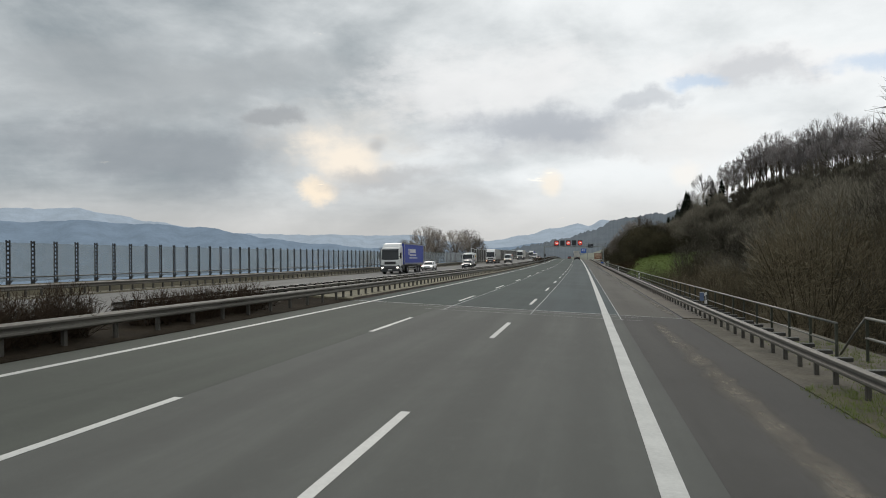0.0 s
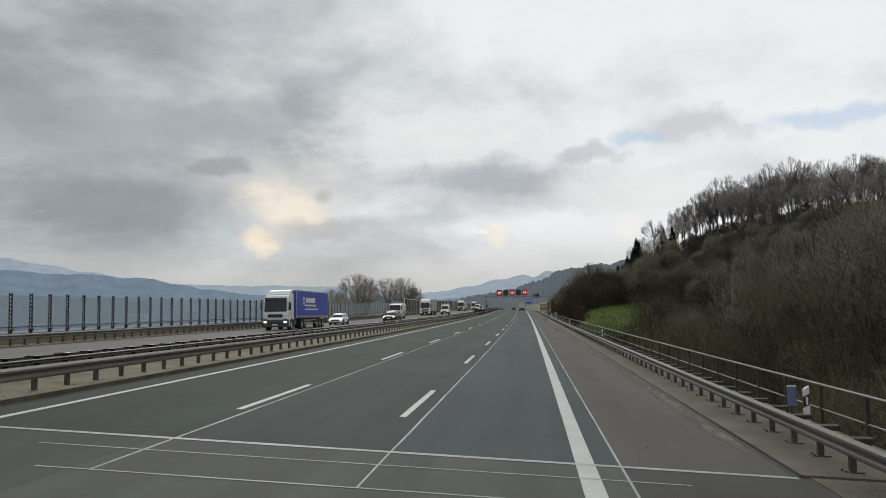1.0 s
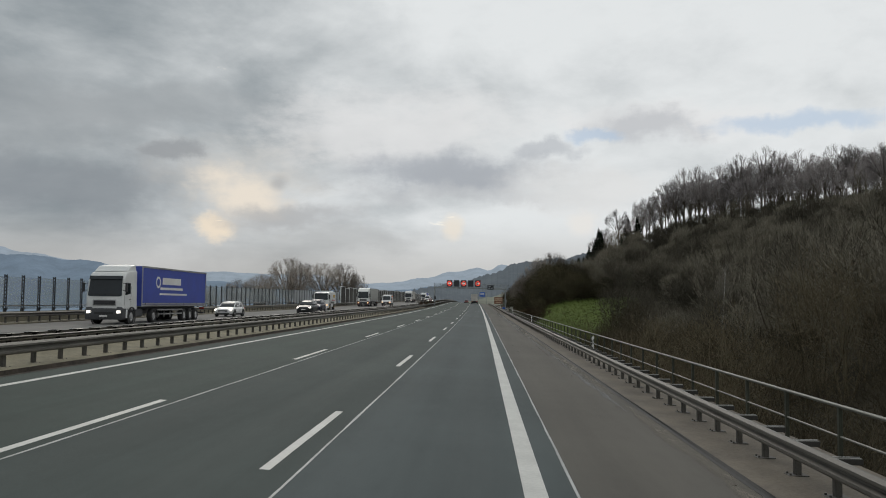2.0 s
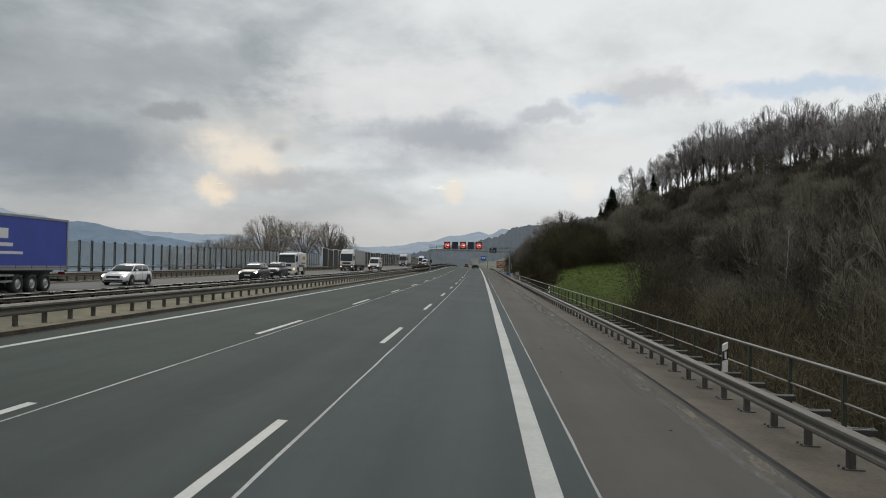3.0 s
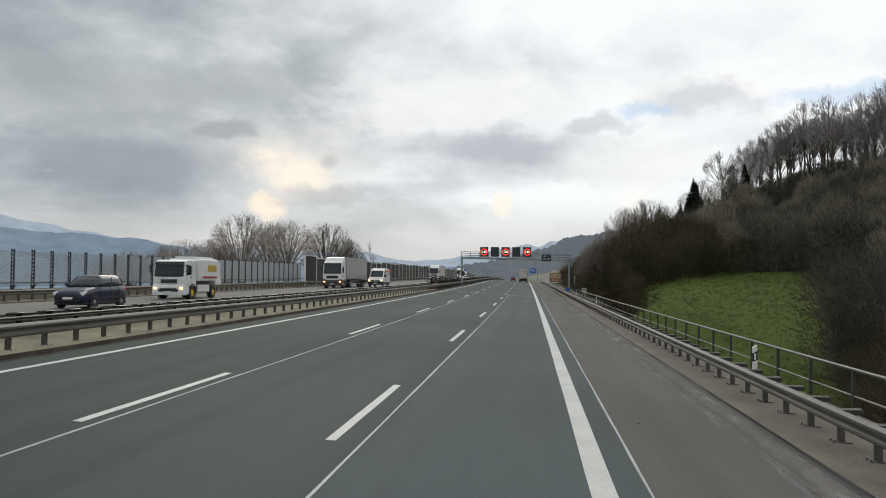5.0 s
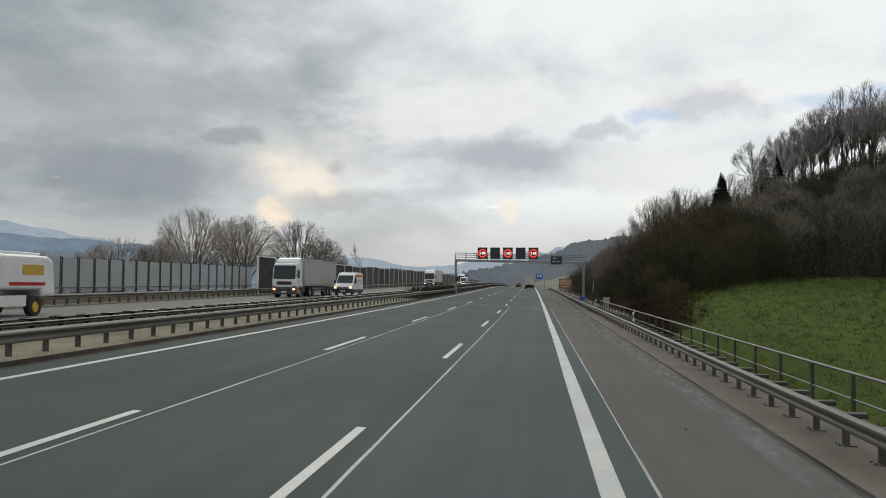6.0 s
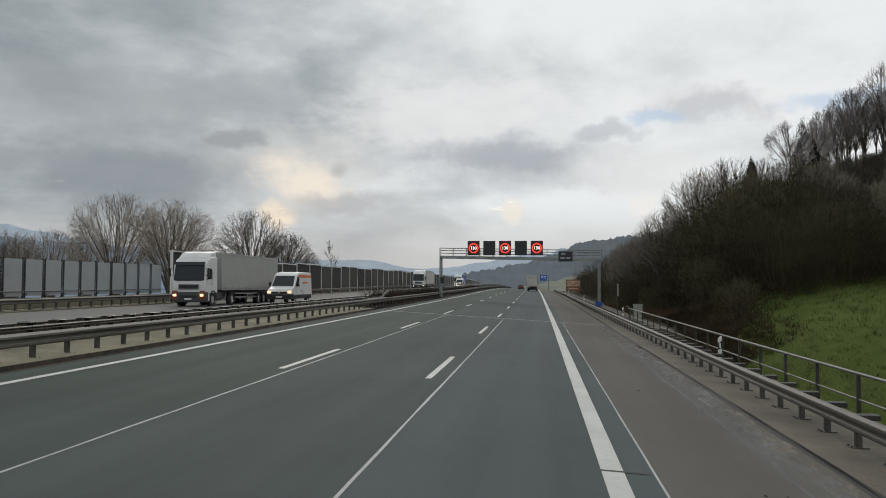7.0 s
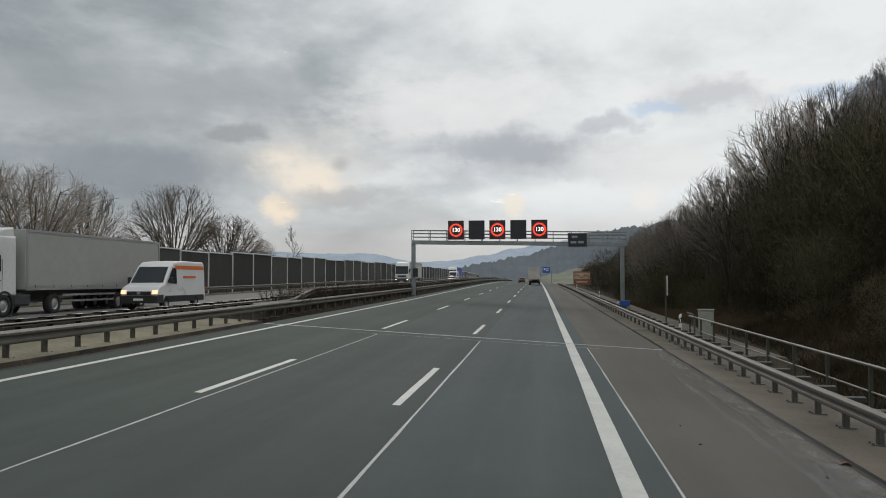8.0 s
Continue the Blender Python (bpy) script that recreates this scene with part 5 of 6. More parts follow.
def car(name, label, at, turn, paint, lamps=LAMP, length=4.5, tall=1.46, hatch=0.35):
    t = empty(name, label, "car", at)
    t.matrix_basis = Matrix.Translation(at) @ pose(0, 0, 0, 0, lean(at), turn)
    k, s = length / 4.5, tall / 1.46
    rings = []
    for y, z0, z1, w in SHELL:
        half = [(w * a, y * k, (z0 + (z1 - z0) * b) * s) for a, b in FLANK]
        rings.append(half + [(-x, q, z) for x, q, z in half[-2:0:-1]])
    add(t, "body", loft(rings), paint, "", None, True)

    def hoop(z, y0, rear, w, i, n=32):
        # rear runs from the belt (1.95) forwards as the roof rises
        y1 = 1.95 - (1.0 - rear) * (1.0 - hatch * 0.6)
        c, d = math.cos(6.2832 * i / n), math.sin(6.2832 * i / n)
        c, d = math.copysign(abs(c) ** 0.35, c), math.copysign(abs(d) ** 0.35, d)
        return (w * c, ((y0 + y1) / 2 + (y1 - y0) / 2 * d) * k, z * s)

    cabin = [[hoop(*row, i) for i in range(32)] for row in CABIN]
    add(t, "glazing", loft(cabin[:4]), GLASS, "dark tinted windows", None, True)
    add(t, "roof", loft(cabin[3:]), paint, "", None, True)
    for i, r in ((4, 0.045), (12, 0.045), (20, 0.045), (28, 0.045), (0, 0.03), (16, 0.03)):
        add(t, "pillar", tube_data([Vector(c[i]) for c in cabin[:4]], r, 6), paint)
    add(t, "grille", box_data(0.95, 0.05, 0.17, 0.02, (0, -2.22 * k, 0.55 * s)), BLACK)
    add(t, "lower_grille", box_data(1.25, 0.05, 0.12, 0.02, (0, -2.19 * k, 0.35 * s)), BLACK)
    add(t, "lower_trim", box_data(1.72, 4.0 * k, 0.14, 0.03, (0, 0, 0.25)), BLACK)
    add(t, "number_plate", box_data(0.5, 0.02, 0.11, 0, (0, -2.26 * k, 0.45 * s)), WHITE)
    for sx in (-1, 1):
        add(t, "headlight", body_data([(-2.2 * k, 0.58 * s), (-2.17 * k, 0.69 * s), (-1.86 * k, 0.77 * s), (-1.9 * k, 0.66 * s)], 0.3, 0.04), lamps, "", Matrix.Translation((sx * 0.67, 0, 0)))
        add(t, "tail_lamp", box_data(0.42, 0.1, 0.17, 0.03, (sx * 0.62, 2.17 * k, 0.82 * s)), TAIL)
        add(t, "mirror", box_data(0.2, 0.12, 0.14, 0.05, (sx * 0.97, -0.72 * k, 1.02 * s)), paint)
        add(t, "sill", box_data(0.03, 2.0 * k, 0.12, 0.01, (sx * 0.9, 0, 0.3)), BLACK)
        for y in (-0.78, 0.28, 1.15):
            add(t, "door_line", box_data(0.008, 0.014, 0.55, 0, (sx * 0.912, y * k, 0.66 * s)), BLACK)
        for y in (-1.36 * k, 1.36 * k):
            add(t, "wheel_arch", moved(ring_data(0.0, 0.385, 0.03, 24), pose(sx * 0.892, y, 0.36, 0, 0, 90)), BLACK)
            wheel(t, sx * 0.83, y, 0.33, 0.22)
    return t


def van(label, at, turn, paint=CARWHITE, striped=True):
    t = empty("van", label, "van", at)
    t.matrix_basis = Matrix.Translation(at) @ pose(0, 0, 0, 0, lean(at), turn)
    prof = [(-2.92, 0.42), (-2.98, 0.95), (-2.8, 1.18), (-2.15, 1.38), (-1.32, 2.3), (-0.9, 2.52), (0.2, 2.6), (2.8, 2.58), (2.96, 2.4), (3.0, 0.5)]
    add(t, "body", body_data(prof, 2.02, 0.1, lambda z, y: 1.0 - 0.06 * max(0, z - 1.2)), paint)
    add(t, "windscreen", plate_data([(-0.88, -2.12, 1.42), (0.88, -2.12, 1.42), (0.8, -1.38, 2.24), (-0.8, -1.38, 2.24)], 0.025), GLASS)
    add(t, "bumper", body_data([(-3.02, 0.35), (-3.04, 0.72), (-2.9, 0.8), (-2.3, 0.8), (-2.3, 0.35)], 2.06, 0.06), BLACK)
    add(t, "grille", box_data(1.3, 0.04, 0.18, 0.02, (0, -2.99, 0.88)), BLACK)
    add(t, "emblem", moved(ring_data(0.0, 0.1, 0.012, 18), pose(0, -3.02, 0.9)), RIM, "round silver emblem")
    add(t, "number_plate", box_data(0.52, 0.02, 0.11, 0, (0, -3.05, 0.55)), WHITE)
    for sx in (-1, 1):
        add(t, "headlight", body_data([(-3.0, 0.84), (-2.96, 1.02), (-2.62, 1.1), (-2.7, 0.86)], 0.3, 0.03), AMBER, "", Matrix.Translation((sx * 0.84, 0, 0)))
        pts = [(sx * 1.0, -1.85, 1.42), (sx * 1.0, -0.75, 1.36), (sx * 0.955, -0.75, 2.2), (sx * 0.955, -1.2, 2.2)]
        add(t, "side_window", plate_data(pts[::sx], 0.012), GLASS)
        add(t, "mirror", box_data(0.2, 0.16, 0.34, 0.04, (sx * 1.16, -1.75, 1.55)), BLACK)
        add(t, "sill", box_data(0.03, 4.9, 0.34, 0.01, (sx * 1.005, 0.3, 0.56)), CARDARK, "dark lower side strip")
        if striped:
            add(t, "orange_stripe", box_data(0.012, 3.7, 0.2, 0, (sx * 0.965, 0.95, 2.24)), ORANGE)
            add(t, "text_bar", box_data(0.012, 1.6, 0.12, 0, (sx * 0.985, 0.9, 1.72)), ORANGE)
        add(t, "tail_lamp", box_data(0.1, 0.04, 0.6, 0.01, (sx * 0.95, 2.99, 1.1)), TAIL)
        for y in (-2.0, 1.7):
            wheel(t, sx * 0.9, y, 0.34, 0.24)
    return t


def opp(x, y):
    return over(x, y, 0.0)


articulated_truck("white articulated truck with a blue curtain trailer", opp(-25.4, 101.0), heading(101), TRUCKWHITE, BLUECURTAIN, LAMP, logo=True)
car("car", "white saloon car with lit headlamps", opp(-25.2, 127.0), heading(127), CARWHITE)
car("car", "black estate car with bright headlamps", opp(-21.4, 145.0), heading(145), CARDARK, LAMP, 4.8, 1.6)
car("car", "dark navy blue compact off-road car", opp(-23.4, 160.5), heading(160), CARNAVY, LENS, 4.4, 1.68, 0.75)
tank_truck("white tanker truck with yellow wheels and panel", opp(-25.5, 174.0), heading(174))
articulated_truck("white articulated truck with a grey curtain trailer and amber lamps", opp(-25.6, 221.0), heading(221), TRUCKWHITE, GREYCURTAIN, AMBER, RUST_TRIM)
van("white delivery van with an orange stripe", opp(-21.6, 232.0), heading(232))
articulated_truck("white articulated truck with a pale trailer, far off", opp(-25.0, 330.0), heading(330), TRUCKWHITE, PALECURTAIN, LAMP)
van("white van, far off", opp(-21.5, 385.0), heading(385), CARWHITE, False)
articulated_truck("white truck with a dark trailer, far off", opp(-25.0, 415.0), heading(415), TRUCKWHITE, BLUECURTAIN, LAMP)
car("car", "dark red car, far off", opp(-18.4, 352.0), heading(352), CARRED)
articulated_truck("pale box truck seen from behind", on(-1.9, 386.0), heading(386) + 180, TRUCKWHITE, PALECURTAIN, LENS)
car("car", "dark red car seen from behind", on(-5.6, 420.0), heading(420) + 180, CARRED, LENS)
articulated_truck("white truck with a red-brown trailer seen from behind", on(-1.9, 470.0), heading(470) + 180, TRUCKWHITE, PALECURTAIN, LENS)
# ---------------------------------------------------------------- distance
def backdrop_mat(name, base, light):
    # Aerial haze is put into the base colour and an even glow
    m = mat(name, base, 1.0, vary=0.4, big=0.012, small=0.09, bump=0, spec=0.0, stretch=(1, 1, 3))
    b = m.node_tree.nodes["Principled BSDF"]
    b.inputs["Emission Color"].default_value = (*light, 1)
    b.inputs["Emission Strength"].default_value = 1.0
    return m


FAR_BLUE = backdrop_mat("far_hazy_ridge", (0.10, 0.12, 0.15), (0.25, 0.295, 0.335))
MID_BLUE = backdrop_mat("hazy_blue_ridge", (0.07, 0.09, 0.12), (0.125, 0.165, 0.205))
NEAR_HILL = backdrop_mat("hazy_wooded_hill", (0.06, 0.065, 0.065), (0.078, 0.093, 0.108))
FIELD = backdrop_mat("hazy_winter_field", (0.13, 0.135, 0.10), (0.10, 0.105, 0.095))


def ridge(name, label, material, dist, line, depth, jag, seed):
    """A long hill whose crest follows (yaw, rise) in degrees as seen along the road, sloping down towards it."""
    v, f, n = [], [], 0
    yaw0, yaw1 = line[0][0], line[-1][0]
    count = int(abs(yaw1 - yaw0) / (0.07 if dist < 1000 else 0.25)) + 1
    for i in range(count):
        a = yaw0 + (yaw1 - yaw0) * i / (count - 1)
        for (p, hp), (q, hq) in zip(line, line[1:]):
            if q <= a <= p:
                k = (p - a) / (p - q)
                rise = hp + (hq - hp) * (k * k * (3 - 2 * k))
        rise += jag * (noise.noise((a * 0.9 + seed, 0, 0)) + 0.6 * noise.noise((a * 3.1 + seed, 2, 0)) + 0.4 * noise.noise((a * 9 + seed, 4, 0)) + 0.45 * noise.noise((a * 31 + seed, 6, 0)))
        d = dist * (1 + 0.06 * noise.noise((a * 0.3, seed, 0)))
        x, y = -math.sin(radians(a)), math.cos(radians(a))
        z = 3.0 + dist * math.tan(radians(rise))
        for k, h in ((0.0, 1.0), (0.25, 0.72), (0.55, 0.35), (1.0, 0.0)):
            w = 1 + (0.0 if h in (0.0, 1.0) else 0.25 * noise.noise((a * 0.7, k * 5, seed)))
            dd = d - depth * k
            v.append((x * dd, y * dd + 90, (z + 70) * h * w - 70))
    for i in range(count - 1):
        for k in range(3):
            f.append((i * 4 + k, i * 4 + k + 1, i * 4 + 5 + k, i * 4 + 4 + k))
    return tagged(new(name, mesh(name, v, f, material, True)), label, "hills", kind="structure")


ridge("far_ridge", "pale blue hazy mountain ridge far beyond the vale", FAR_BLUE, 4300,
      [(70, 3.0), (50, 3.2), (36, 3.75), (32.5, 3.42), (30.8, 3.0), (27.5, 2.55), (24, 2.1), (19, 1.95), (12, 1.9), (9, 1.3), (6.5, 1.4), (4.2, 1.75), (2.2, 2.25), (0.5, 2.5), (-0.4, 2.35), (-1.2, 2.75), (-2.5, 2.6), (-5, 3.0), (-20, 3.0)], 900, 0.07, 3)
ridge("blue_ridge", "wooded ridge across the vale, coloured blue for haze", MID_BLUE, 3100,
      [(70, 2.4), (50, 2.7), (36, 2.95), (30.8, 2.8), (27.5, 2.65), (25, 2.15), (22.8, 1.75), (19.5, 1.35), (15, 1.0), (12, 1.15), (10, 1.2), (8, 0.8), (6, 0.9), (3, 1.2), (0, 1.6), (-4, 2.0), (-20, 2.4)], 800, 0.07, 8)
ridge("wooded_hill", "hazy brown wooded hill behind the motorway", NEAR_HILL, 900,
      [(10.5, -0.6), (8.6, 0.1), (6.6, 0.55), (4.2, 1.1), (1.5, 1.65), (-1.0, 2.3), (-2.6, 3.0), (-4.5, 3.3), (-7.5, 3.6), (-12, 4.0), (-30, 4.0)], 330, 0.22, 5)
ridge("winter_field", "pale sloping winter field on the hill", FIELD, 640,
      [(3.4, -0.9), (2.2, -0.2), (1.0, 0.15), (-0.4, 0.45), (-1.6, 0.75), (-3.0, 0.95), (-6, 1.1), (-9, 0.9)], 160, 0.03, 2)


# ---------------------------------------------------------------- trees
def limb(out, p, d, length, r0, r1, segs, sides, rnd, droop=0.0, wander=0.16):
    """One tapered, wandering branch; returns its points and directions."""
    v, f = out
    base = len(v)
    pts, dirs = [p.copy()], [d.copy()]
    for i in range(segs + 1):
        a = d.orthogonal().normalized()
        b = d.cross(a)
        r = r0 + (r1 - r0) * i / segs
        for s in range(sides):
            w = 2 * math.pi * s / sides
            q = p + r * (math.cos(w) * a + math.sin(w) * b)
            v.append((q.x, q.y, q.z))
        if i < segs:
            p = p + d * (length / segs)
            d = (d + Vector((rnd.uniform(-wander, wander), rnd.uniform(-wander, wander), rnd.uniform(-wander, wander) * 0.7 - droop))).normalized()
            pts.append(p.copy())
            dirs.append(d.copy())
    for i in range(segs):
        for s in range(sides):
            t = (s + 1) % sides
            f.append((base + i * sides + s, base + i * sides + t, base + (i + 1) * sides + t, base + (i + 1) * sides + s))
    return pts, dirs


def spike(out, p, d, length, r):
    """A pointed twig of three faces."""
    v, f = out
    n = len(v)
    a = d.orthogonal().normalized()
    b = d.cross(a)
    for w in (0, 2.0944, 4.1888):
        q = p + r * (math.cos(w) * a + math.sin(w) * b)
        v.append((q.x, q.y, q.z))
    q = p + d * length
    v.append((q.x, q.y, q.z))
    f.extend(((n, n + 1, n + 3), (n + 1, n + 2, n + 3), (n + 2, n, n + 3)))


def side_way(d, lean, rnd):
    a = d.orthogonal().normalized()
    a.rotate(Matrix.Rotation(rnd.uniform(0, 6.283), 3, d))
    return (d * math.cos(lean) + a * math.sin(lean)).normalized()


def along(pts, k):
    k = k * (len(pts) - 1)
    i = min(int(k), len(pts) - 2)
    return pts[i].lerp(pts[i + 1], k - i)


def tree_parts(seed, height, bare, n1, n2, n3, spread, stems=1, twig=0.016, thick=0.022, droop=0.0, lift=0.35, wander=0.16, wide=0.55, dome=0.45):
    """Trunk and crown of a leafless tree, as two meshes' data."""
    rnd = random.Random(seed)
    trunk, crown = ([], []), ([], [])
    for s in range(stems):
        lean = 0.05 if stems == 1 else wide * math.sqrt((s + rnd.random()) / stems)
        d = side_way(Vector((0, 0, 1)), lean, rnd)
        h = height * (1 if stems == 1 else rnd.uniform(0.88, 1.0) * (1 - dome * lean))
        p = Vector((rnd.uniform(-0.3, 0.3), rnd.uniform(-0.3, 0.3), -0.4)) * (0.4 if stems == 1 else 1.6)
        p.z = -0.5
        r = height * thick / (1 if stems == 1 else math.sqrt(stems) * 0.8)
        pts, dirs = limb(trunk, p, d, h * 0.92, r, twig * 1.4, 6, 6 if stems == 1 else 4, rnd, 0.0, wander * 0.45)
        for i in range(n1):
            k = bare + (1 - bare) * (i + rnd.random()) / n1
            k = min(k, 0.985)
            q = along(pts, k)
            e = side_way(dirs[min(int(k * 6), 6)], rnd.uniform(0.5, 1.05) * (1.15 - lift * k), rnd)
            e = (e + Vector((0, 0, lift * 0.6))).normalized()
            shape = math.sin(math.pi * min(1.0, 0.18 + 0.82 * (k - bare) / (1 - bare))) ** 0.6
            if stems > 1:
                shape = 0.55 + 0.45 * shape
            l1 = spread * h * (0.35 + 0.65 * shape) * rnd.uniform(0.75, 1.15)
            a, ad = limb(crown, q, e, l1, max(twig * 1.6, r * 0.36 * (1.1 - k)), twig, 2, 3, rnd, droop, wander)
            for j in range(n2):
                kk = 0.25 + 0.75 * (j + rnd.random()) / n2
                q2 = along(a, min(kk, 0.99))
                e2 = side_way(ad[min(int(kk * 2), 2)], rnd.uniform(0.4, 0.95), rnd)
                e2 = (e2 + Vector((0, 0, lift * 0.5))).normalized()
                l2 = l1 * rnd.uniform(0.3, 0.55)
                spike(crown, q2, e2, l2 * 1.15, twig * 1.3)
                b, bd = [q2, q2 + e2 * l2], [e2, e2]
                for m in range(n3):
                    k3 = 0.3 + 0.7 * (m + rnd.random()) / n3
                    q3 = along(b, min(k3, 0.99))
                    e3 = side_way(bd[0], rnd.uniform(0.35, 0.9), rnd)
                    spike(crown, q3, (e3 + Vector((0, 0, lift * 0.4 - droop))).normalized(), l2 * rnd.uniform(0.5, 0.95), twig)
    return trunk, crown


def strut(out, p, q, r0, r1, sides=3):
    """A straight tapered piece of branch from p to q."""
    v, f = out
    n = len(v)
    d = (q - p).normalized()
    a = d.orthogonal().normalized()
    b = d.cross(a)
    for c, r in ((p, r0), (q, r1)):
        for s in range(sides):
            w = 2 * math.pi * s / sides
            x = c + r * (math.cos(w) * a + math.sin(w) * b)
            v.append((x.x, x.y, x.z))
    f.extend((n + s, n + (s + 1) % sides, n + sides + (s + 1) % sides, n + sides + s) for s in range(sides))


def sliver(out, p, q, width, rnd):
    """A hair-thin twig seen from afar."""
    d = (q - p).normalized()
    w = d.cross(Vector((rnd.gauss(0, 1), rnd.gauss(0, 1), rnd.gauss(0, 1)))).normalized() * width
    n = len(out[0])
    out[0].extend(((p.x - w.x, p.y - w.y, p.z - w.z), (p.x + w.x, p.y + w.y, p.z + w.z), (q.x, q.y, q.z)))
    out[1].append((n, n + 1, n + 2))


def dome_parts(seed, rx, rz, cz, limbs=19, subs=8, sprays=5, spikes=2, low=-0.12, fork_z=1.5, girth=1.0, slim=1.0):
    """A round-headed tree: limbs rising from a low fork and fanning out, forking twice, down to twigs on the outline."""
    rnd = random.Random(seed)
    trunk, crown = ([], []), ([], [])
    lump = [Vector((rnd.gauss(0, 1), rnd.gauss(0, 1), rnd.gauss(0, 0.7))).normalized() for i in range(7)]

    def spot(u, r):
        r *= 0.9 + 0.14 * max(0.0, max(u.dot(w) for w in lump)) ** 3
        return Vector((u.x * rx * r, u.y * rx * r, cz + u.z * rz * r))

    def bent(u, k):
        return (u + Vector((rnd.gauss(0, k), rnd.gauss(0, k), rnd.gauss(0, k)))).normalized()

    fork = Vector((rnd.uniform(-0.04, 0.04) * fork_z, rnd.uniform(-0.04, 0.04) * fork_z, fork_z))
    strut(trunk, Vector((0, 0, -0.5)), fork, 0.3 * girth, 0.24 * girth, 7)
    for i in range(limbs):
        z = low + (0.98 - low) * (i + 0.5) / limbs
        a = 2.39996 * i + rnd.uniform(-0.3, 0.3)
        u = Vector((math.cos(a) * math.sqrt(1 - z * z), math.sin(a) * math.sqrt(1 - z * z), z))
        end = spot(u, rnd.uniform(0.55, 0.68))
        mid = Vector((end.x * 0.36, end.y * 0.36, fork.z + (end.z - fork.z) * 0.52)) + Vector((rnd.uniform(-0.2, 0.2), rnd.uniform(-0.2, 0.2), 0))
        strut(trunk, fork, mid, 0.12 * girth, 0.085 * girth, 5)
        strut(trunk, mid, end, 0.085 * girth, 0.045 * girth, 5)
        for j in range(subs):
            k = rnd.uniform(-0.25, 1.0)
            p = mid.lerp(end, k)
            us = bent(u, 0.22)
            q = spot(us, rnd.uniform(0.76, 0.9))
            strut(crown, p, q, 0.045 * girth, 0.022 * slim)
            for m in range(sprays):
                p2 = p.lerp(q, rnd.uniform(0.35, 1.0))
                ut = bent(us, 0.14)
                q2 = spot(ut, rnd.uniform(0.86, 1.03))
                d = q2 - p2
                if slim < 1:
                    sliver(crown, p2, q2, 0.04 * slim, rnd)
                else:
                    spike(crown, p2, d.normalized(), d.length, 0.026 * slim)
                for n in range(spikes):
                    p3 = p2.lerp(q2, rnd.uniform(0.3, 0.95))
                    d = spot(bent(ut, 0.1), rnd.uniform(0.94, 1.07)) - p3 + Vector((0, 0, 0.25))
                    if slim < 1:
                        sliver(crown, p3, p3 + d.normalized() * min(d.length, 2.0), 0.036 * slim, rnd)
                    else:
                        spike(crown, p3, d.normalized(), min(d.length, 1.6), 0.02 * slim)
    return trunk, crown


def shrub_parts(seed, wide, tall, lobes, twigs, length, width, stems=7):
    """A leafless shrub: forked stems under a lumpy dome of many fine twigs."""
    rnd = random.Random(seed)
    wood, fine = ([], []), ([], [])
    tops = []
    for i in range(lobes):
        a, r = 2.39996 * i + rnd.uniform(-0.4, 0.4), wide * 0.62 * math.sqrt((i + 0.3) / lobes)
        h = tall * (0.8 - 0.42 * (r / wide) ** 1.2) * rnd.uniform(0.85, 1.1)
        tops.append((Vector((r * math.cos(a), r * math.sin(a), h)), rnd.uniform(0.3, 0.44) * wide, 0.26 * tall * rnd.uniform(0.85, 1.15)))
    for i in range(stems):
        c, rx, rz = tops[i % lobes]
        p = Vector((c.x * 0.25 + rnd.uniform(-0.3, 0.3), c.y * 0.25 + rnd.uniform(-0.3, 0.3), -0.4))
        m = p.lerp(c, 0.5) + Vector((rnd.uniform(-0.3, 0.3), rnd.uniform(-0.3, 0.3), 0))
        strut(wood, p, m, 0.012 * tall * 0.7, 0.008 * tall * 0.7, 4)
        for k in range(4):
            q = c + Vector((rnd.gauss(0, 0.4) * rx, rnd.gauss(0, 0.4) * rx, rnd.uniform(-0.3, 0.6) * rz))
            strut(wood, m, q, 0.006 * tall * 0.6, width * 0.7, 3)
    v, f = fine
    for i in range(twigs):
        c, rx, rz = tops[int(rnd.random() ** 0.9 * lobes) % lobes]
        u = Vector((rnd.gauss(0, 1), rnd.gauss(0, 1), rnd.gauss(0.25, 0.9))).normalized()
        r = rnd.uniform(0.35, 1.0) ** 0.6
        p = c + Vector((u.x * rx * r, u.y * rx * r, u.z * rz * r))
        if rnd.random() < 0.34:
            # skirts: twigs low down, towards the ground
            p.z *= rnd.uniform(0.05, 0.75)
            p.x, p.y = p.x * 1.08, p.y * 1.08
        d = (u * 0.7 + Vector((rnd.gauss(0, 0.45), rnd.gauss(0, 0.45), 0.55 + rnd.gauss(0, 0.35)))).normalized()
        w = d.cross(Vector((rnd.gauss(0, 1), rnd.gauss(0, 1), rnd.gauss(0, 1)))).normalized() * width * 0.5
        q = p + d * length * rnd.uniform(0.6, 1.3)
        n = len(v)
        v.extend(((p.x - w.x, p.y - w.y, p.z - w.z), (p.x + w.x, p.y + w.y, p.z + w.z), (q.x, q.y, q.z)))
        f.append((n, n + 1, n + 2))
    return wood, fine


def tree_kind(name, label, category, group, bark, fine, **how):
    t = empty(name, label, category, (0, 0, 0), group)
    trunk, crown = dome_parts(**how) if "rx" in how else shrub_parts(**how) if "lobes" in how else tree_parts(**how)
    piece("trunk", mesh("trunk", *trunk, bark, True), t)
    piece("crown", mesh("crown", *crown, fine), t)
    return t


